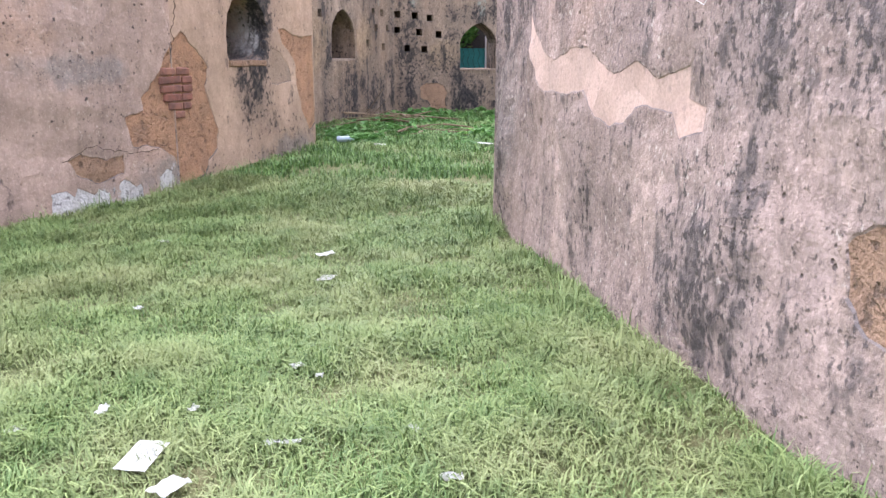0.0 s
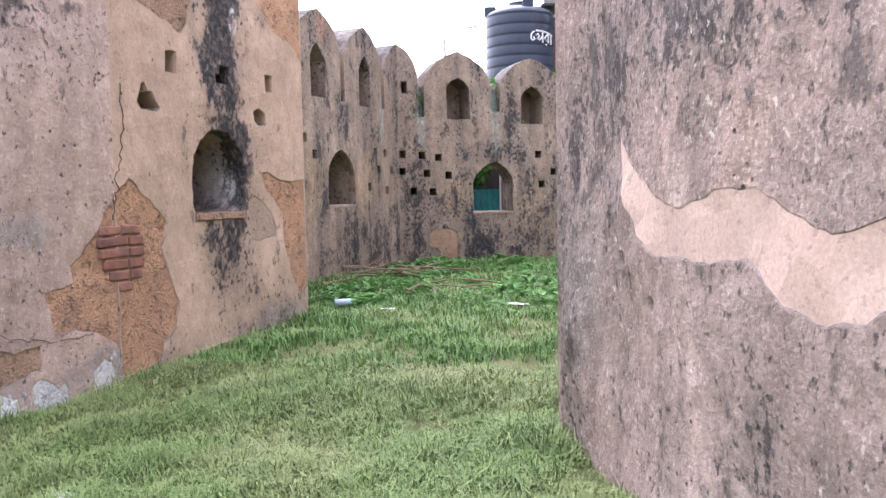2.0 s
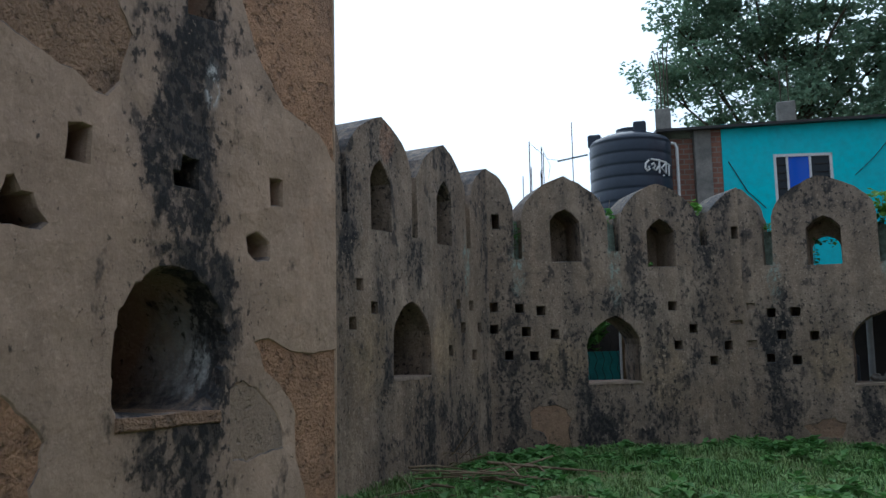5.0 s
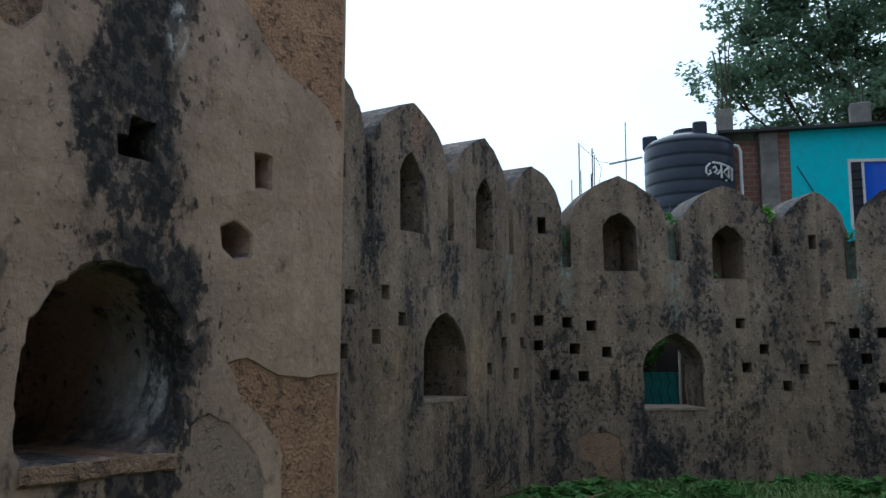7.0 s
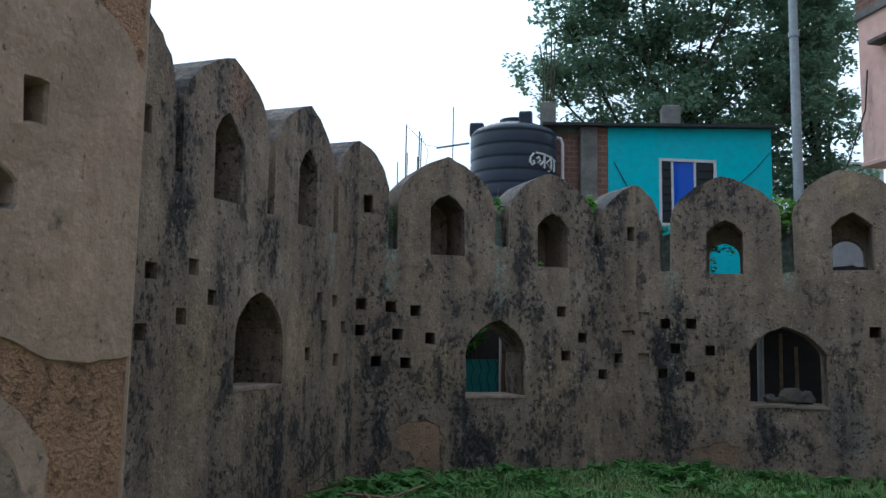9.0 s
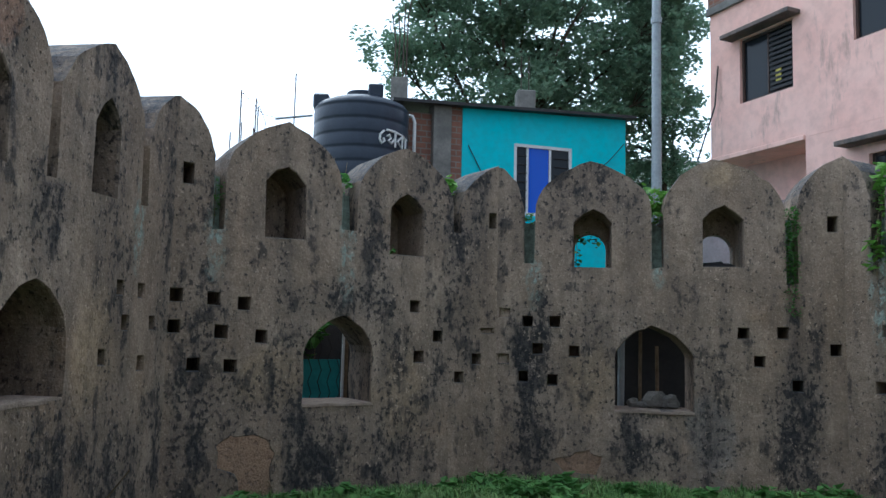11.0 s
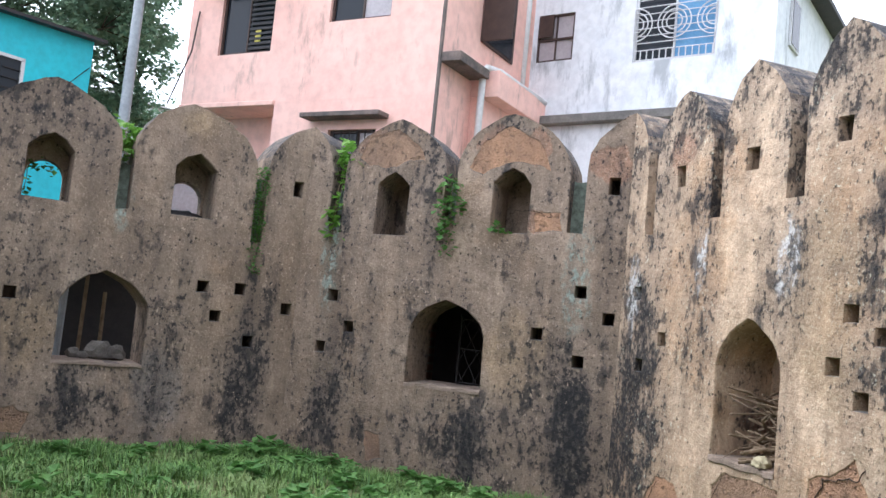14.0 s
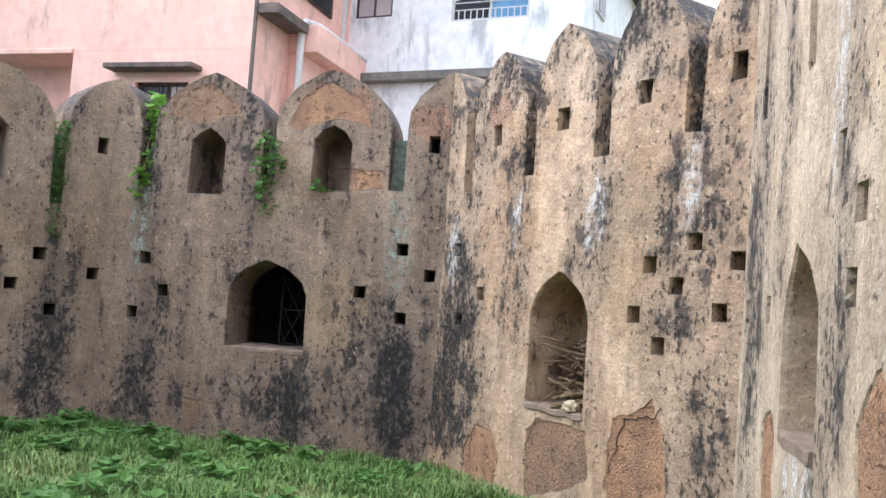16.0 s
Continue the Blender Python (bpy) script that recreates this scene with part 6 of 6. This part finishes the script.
# ---- beyond the embrasures ----
# back and roof are added to keep this opening dark
shade_lean_to = thing("shade_lean_to", "dark lean-to added to shade the embrasure", "shed", (2.1, 20.4, -0.3), -9)
local_box("shade_back", shade_lean_to, M_DARKMETAL_SHADE, -1.4, 1.6, 0, 1.6, 1.65, 2.6)
local_box("roof", shade_lean_to, M_DARKMETAL_SHADE, -1.5, -0.1, 2.6, 1.7, 1.7, 2.64)
part("post", tube([(-0.12, 0.1, 0), (-0.10, 0.1, 2.6)], 0.05, 10), M_POLE, shade_lean_to, "pale bamboo post")
part("post", tube([(0.42, 0.2, 0), (0.40, 0.2, 2.0)], 0.025, 8), M_TWIG, shade_lean_to, "thin timber post")
part("post", tube([(0.20, 0.6, 0), (0.22, 0.6, 2.2)], 0.025, 8), M_TWIG, shade_lean_to, "thin timber post")
local_box("barrel", shade_lean_to, M_BLUEDRUM, -0.75, 0.5, 0, -0.3, 0.95, 1.62, 0.06, "dusty blue drum")


def stone(at, r, seed):
    bm = bmesh.new()
    bmesh.ops.create_icosphere(bm, subdivisions=2, radius=r)
    for v in bm.verts:
        v.co = Vector((v.co.x, v.co.y * 0.8, v.co.z * 0.75)) * (1 + 0.35 * noise.noise(v.co * (2.2 / r) * 0.6 + Vector((seed, 0, 0))))
    ob = new("stone", from_bm("stone", bm, M_STONE))
    ob.location = at
    return tagged(ob, "grey rubble stone lying on the embrasure sill", "stone", "stones on the sill")


for i, (s, dep, r) in enumerate(((1.75, 0.5, 0.09), (1.84, 0.42, 0.07), (2.02, 0.5, 0.16), (2.2, 0.45, 0.13), (2.12, 0.6, 0.12))):
    stone(wall_point(V1, V2, s, 0.92 + r * 0.62, dep), r, i * 2.3)

screen = thing("fence", "teal tin fence with wire mesh behind the embrasure", "fence", (*wall_point(V0, V1, 1.6, 0, 1.0).xy, -0.3), facing(V0, V1))
local_box("sheet", screen, M_TEAL, -1.1, 0.25, 0, 0.90, 0.28, 1.74)
local_box("post", screen, M_TWIG, 0.90, 0.1, 0, 0.94, 0.14, 2.4, label="bare timber post")
local_box("post", screen, M_FRAME, 0.86, 0.1, 0, 0.89, 0.13, 2.4, label="white painted post")
mesh_bm = bmesh.new()
for k in range(9):
    x = -0.2 + k * 0.13
    tube([(x + 0.05 * (j % 2), 0.22, 0.9 + j * 0.14) for j in range(9)], 0.005, 4, mesh_bm)
part("wire_mesh", mesh_bm, M_BARS, screen)
# dark backing added in place of the shade behind the fence
local_box("shade_panel", screen, M_DARKMETAL_SHADE, -1.3, 0.9, 0, 2.8, 0.95, 3.0, label="dark sheet standing in for shade")
p0 = wall_point(V0, V1, 2.25, 1.95, 1.5)
creeper("bush", "palm-like fronds behind the embrasure", [(p0, (0.3, 0.3, 0.3), 70), (p0 + Vector((-0.3, 0.2, -0.3)), (0.3, 0.25, 0.3), 50)], [[p0 - Vector((0, 0, 2.2)), p0]], M_LEAF, 21, (0.12, 0.25))

# added enclosure that blocks the sky, so the opening behind the grille stays dark
hut = thing("hut", "dark hut added to shade the embrasure", "hut", (*wall_point(V2, V3, 2.0, 0, 1.1).xy, -0.3), facing(V2, V3))
local_box("shade_back", hut, M_DARKMETAL_SHADE, -1.0, 1.2, 0, 1.6, 1.25, 2.7)
local_box("shade_side", hut, M_BRICKWALL, -1.0, -0.38, 0, -0.9, 1.2, 2.7)
local_box("shade_side", hut, M_DARKMETAL_SHADE, 1.5, -0.38, 0, 1.6, 1.2, 2.7)
local_box("roof", hut, M_DARKMETAL_SHADE, -1.1, -0.38, 2.7, 1.7, 1.3, 2.76)
grille = thing("window_grille", "black wrought-iron grille in the embrasure", "grille", tuple(wall_point(V2, V3, 2.06, 0.99, THICK - 0.06)), facing(V2, V3))
for k in range(6):
    x = -0.02 + 0.44 * k / 5
    part("scroll_bar", tube([(x + 0.04 * math.sin(j * 1.57 + k * 3.14), 0, j * 0.08) for j in range(12)], 0.008, 5), M_BARS, grille)
bm = bmesh.new()
for x in (-0.04, 0.45):
    tube([(x, 0, 0), (x, 0, 0.85)], 0.014, 6, bm)
for z in (0.03, 0.45, 0.82):
    tube([(-0.04, 0, z), (0.45, 0, z)], 0.012, 6, bm)
part("frame", bm, M_BARS, grille)
blanket = thing("cloth_bundle", "black cloth bundle lying in a merlon opening", "cloth", tuple(wall_point(V1, V2, 2.79, 2.70, 0.5)), facing(V1, V2))
bm = bmesh.new()
bmesh.ops.create_icosphere(bm, subdivisions=3, radius=0.15)
for v in bm.verts:
    v.co = Vector((v.co.x * 1.7, v.co.y * 0.9, max(-0.01, v.co.z * 0.7))) * (1 + 0.35 * noise.noise(v.co * 22))
part("fold", bm, M_DARKMETAL_SHADE, blanket, smooth=True)


# ---- firewood ----
def sticks(name, label, at, spread, count, seed, length, flat=0.25, thick=0.012, turn=0.0):
    root = thing(name, label, "firewood", at, turn)
    r = random.Random(seed)
    for _ in range(count):
        L, a = r.uniform(*length), r.gauss(0, 0.8)
        c = Vector((r.uniform(-spread[0], spread[0]), r.uniform(-spread[1], spread[1]), r.uniform(0.01, spread[2])))
        d = Vector((math.cos(a), math.sin(a), r.uniform(-flat, flat))) * L / 2
        p0, p1 = c - d, c + d
        p0.z, p1.z = max(0.0, p0.z), max(0.0, p1.z)
        k = Vector((r.uniform(-0.04, 0.04), r.uniform(-0.04, 0.04), r.uniform(-0.01, 0.03)))
        q = thick * r.uniform(0.5, 1.3)
        part("stick", tube([p0, c + k, p1], [q, q * 0.85, q * 0.5], 6), M_TWIG, root)
    return root


sticks("firewood", "heap of dead sticks lying in the wall niche", tuple(wall_point(V3, V4, 2.12, 0.825, 0.30)), (0.2, 0.2, 0.6), 60, 3, (0.3, 0.6), 0.4, 0.015, facing(V3, V4))
sticks("twig_pile", "dry branches lying in the weeds", (-3.0, 14.6, ground_z(-3.0, 14.6)), (0.7, 1.0, 0.24), 34, 4, (0.5, 1.4), 0.16, 0.016)
sticks("twig_pile", "dry branches lying in the grass", (-1.7, 13.1, ground_z(-1.7, 13.1)), (0.7, 0.35, 0.18), 16, 5, (0.4, 1.0), 0.12, 0.014)
b = sticks("twig_pile", "dry branches leaning on the wall foot", (-3.55, 16.2, ground_z(-3.55, 16.2)), (0.12, 0.25, 0.3), 7, 6, (0.5, 0.9), 1.6, 0.010)
bone = thing("rag", "pale yellow rag among the firewood", "rag", tuple(wall_point(V3, V4, 2.22, 0.825, 0.10)), 30)
bm = bmesh.new()
bmesh.ops.create_icosphere(bm, subdivisions=3, radius=0.10)
for v in bm.verts:
    v.co = Vector((v.co.x * 1.6, v.co.y * 0.8, max(0.0, v.co.z * 0.6 + 0.02))) * (1 + 0.5 * noise.noise(v.co * 25))
part("cloth", bm, M_RAG, bone, smooth=True)


# ---- litter ----
def scrap(x, y, w, h, turn, seed, label="crumpled white paper scrap on the grass", lift=0.055, fold=0.02, mat=None, name="paper_scrap"):
    bm = bmesh.new()
    n = 5
    g = [[bm.verts.new((w * (i / n - 0.5) + 0.1 * w * noise.noise((i, j, seed)), h * (j / n - 0.5) + 0.1 * h * noise.noise((i, j, seed + 4)), fold * noise.noise((i * 0.9, j * 0.9, seed + 9)))) for j in range(n + 1)] for i in range(n + 1)]
    for i in range(n):
        for j in range(n):
            bm.faces.new((g[i][j], g[i + 1][j], g[i + 1][j + 1], g[i][j + 1]))
    bmesh.ops.solidify(bm, geom=bm.faces[:], thickness=0.002)
    ob = new(name, from_bm(name, bm, mat or M_PAPER))
    ob.matrix_world = pose(x, y, ground_z(x, y) + lift, 4 * math.sin(seed * 3), 5 * math.cos(seed), turn)
    return tagged(ob, label, "paper", "litter on the grass")


scrap(-0.21, 2.30, 0.13, 0.25, 8, 1, "flat white sheet of paper on the grass", 0.06, 0.006)
scrap(0.02, 2.11, 0.10, 0.14, -15, 2)
for i, (x, y, w, h) in enumerate(((-0.45, 5.04, 0.12, 0.12), (-0.72, 5.74, 0.14, 0.10), (-0.25, 2.78, 0.06, 0.04), (0.8, 2.78, 0.07, 0.04), (0.29, 2.54, 0.16, 0.05), (0.01, 3.38, 0.07, 0.05), (0.17, 3.28, 0.05, 0.04), (-2.21, 5.81, 0.14, 0.1), (-0.64, 2.66, 0.05, 0.08), (-0.88, 2.39, 0.08, 0.05), (1.04, 2.43, 0.06, 0.09), (-1.35, 4.07, 0.06, 0.05), (-1.97, 11.33, 0.18, 0.14), (-0.48, 11.88, 0.24, 0.2))):
    scrap(x, y, w, h, i * 47, i + 3)
bottle = thing("plastic_bottle", "crushed clear blue plastic bottle in the weeds", "bottle", (-2.62, 11.61, ground_z(-2.62, 11.61) + 0.09), 20)
bm = lathe([(0.035, -0.11), (0.045, -0.1), (0.042, -0.03), (0.046, 0.0), (0.042, 0.04), (0.045, 0.07), (0.02, 0.12), (0.016, 0.15)], 14)
bmesh.ops.rotate(bm, verts=bm.verts, matrix=Matrix.Rotation(radians(90), 3, "Y"))
part("body", bm, M_BOTTLE, bottle, smooth=True)
bm = lathe([(0.019, 0.15), (0.019, 0.175)], 12)
bmesh.ops.rotate(bm, verts=bm.verts, matrix=Matrix.Rotation(radians(90), 3, "Y"))
part("cap", bm, M_LETTER, bottle)
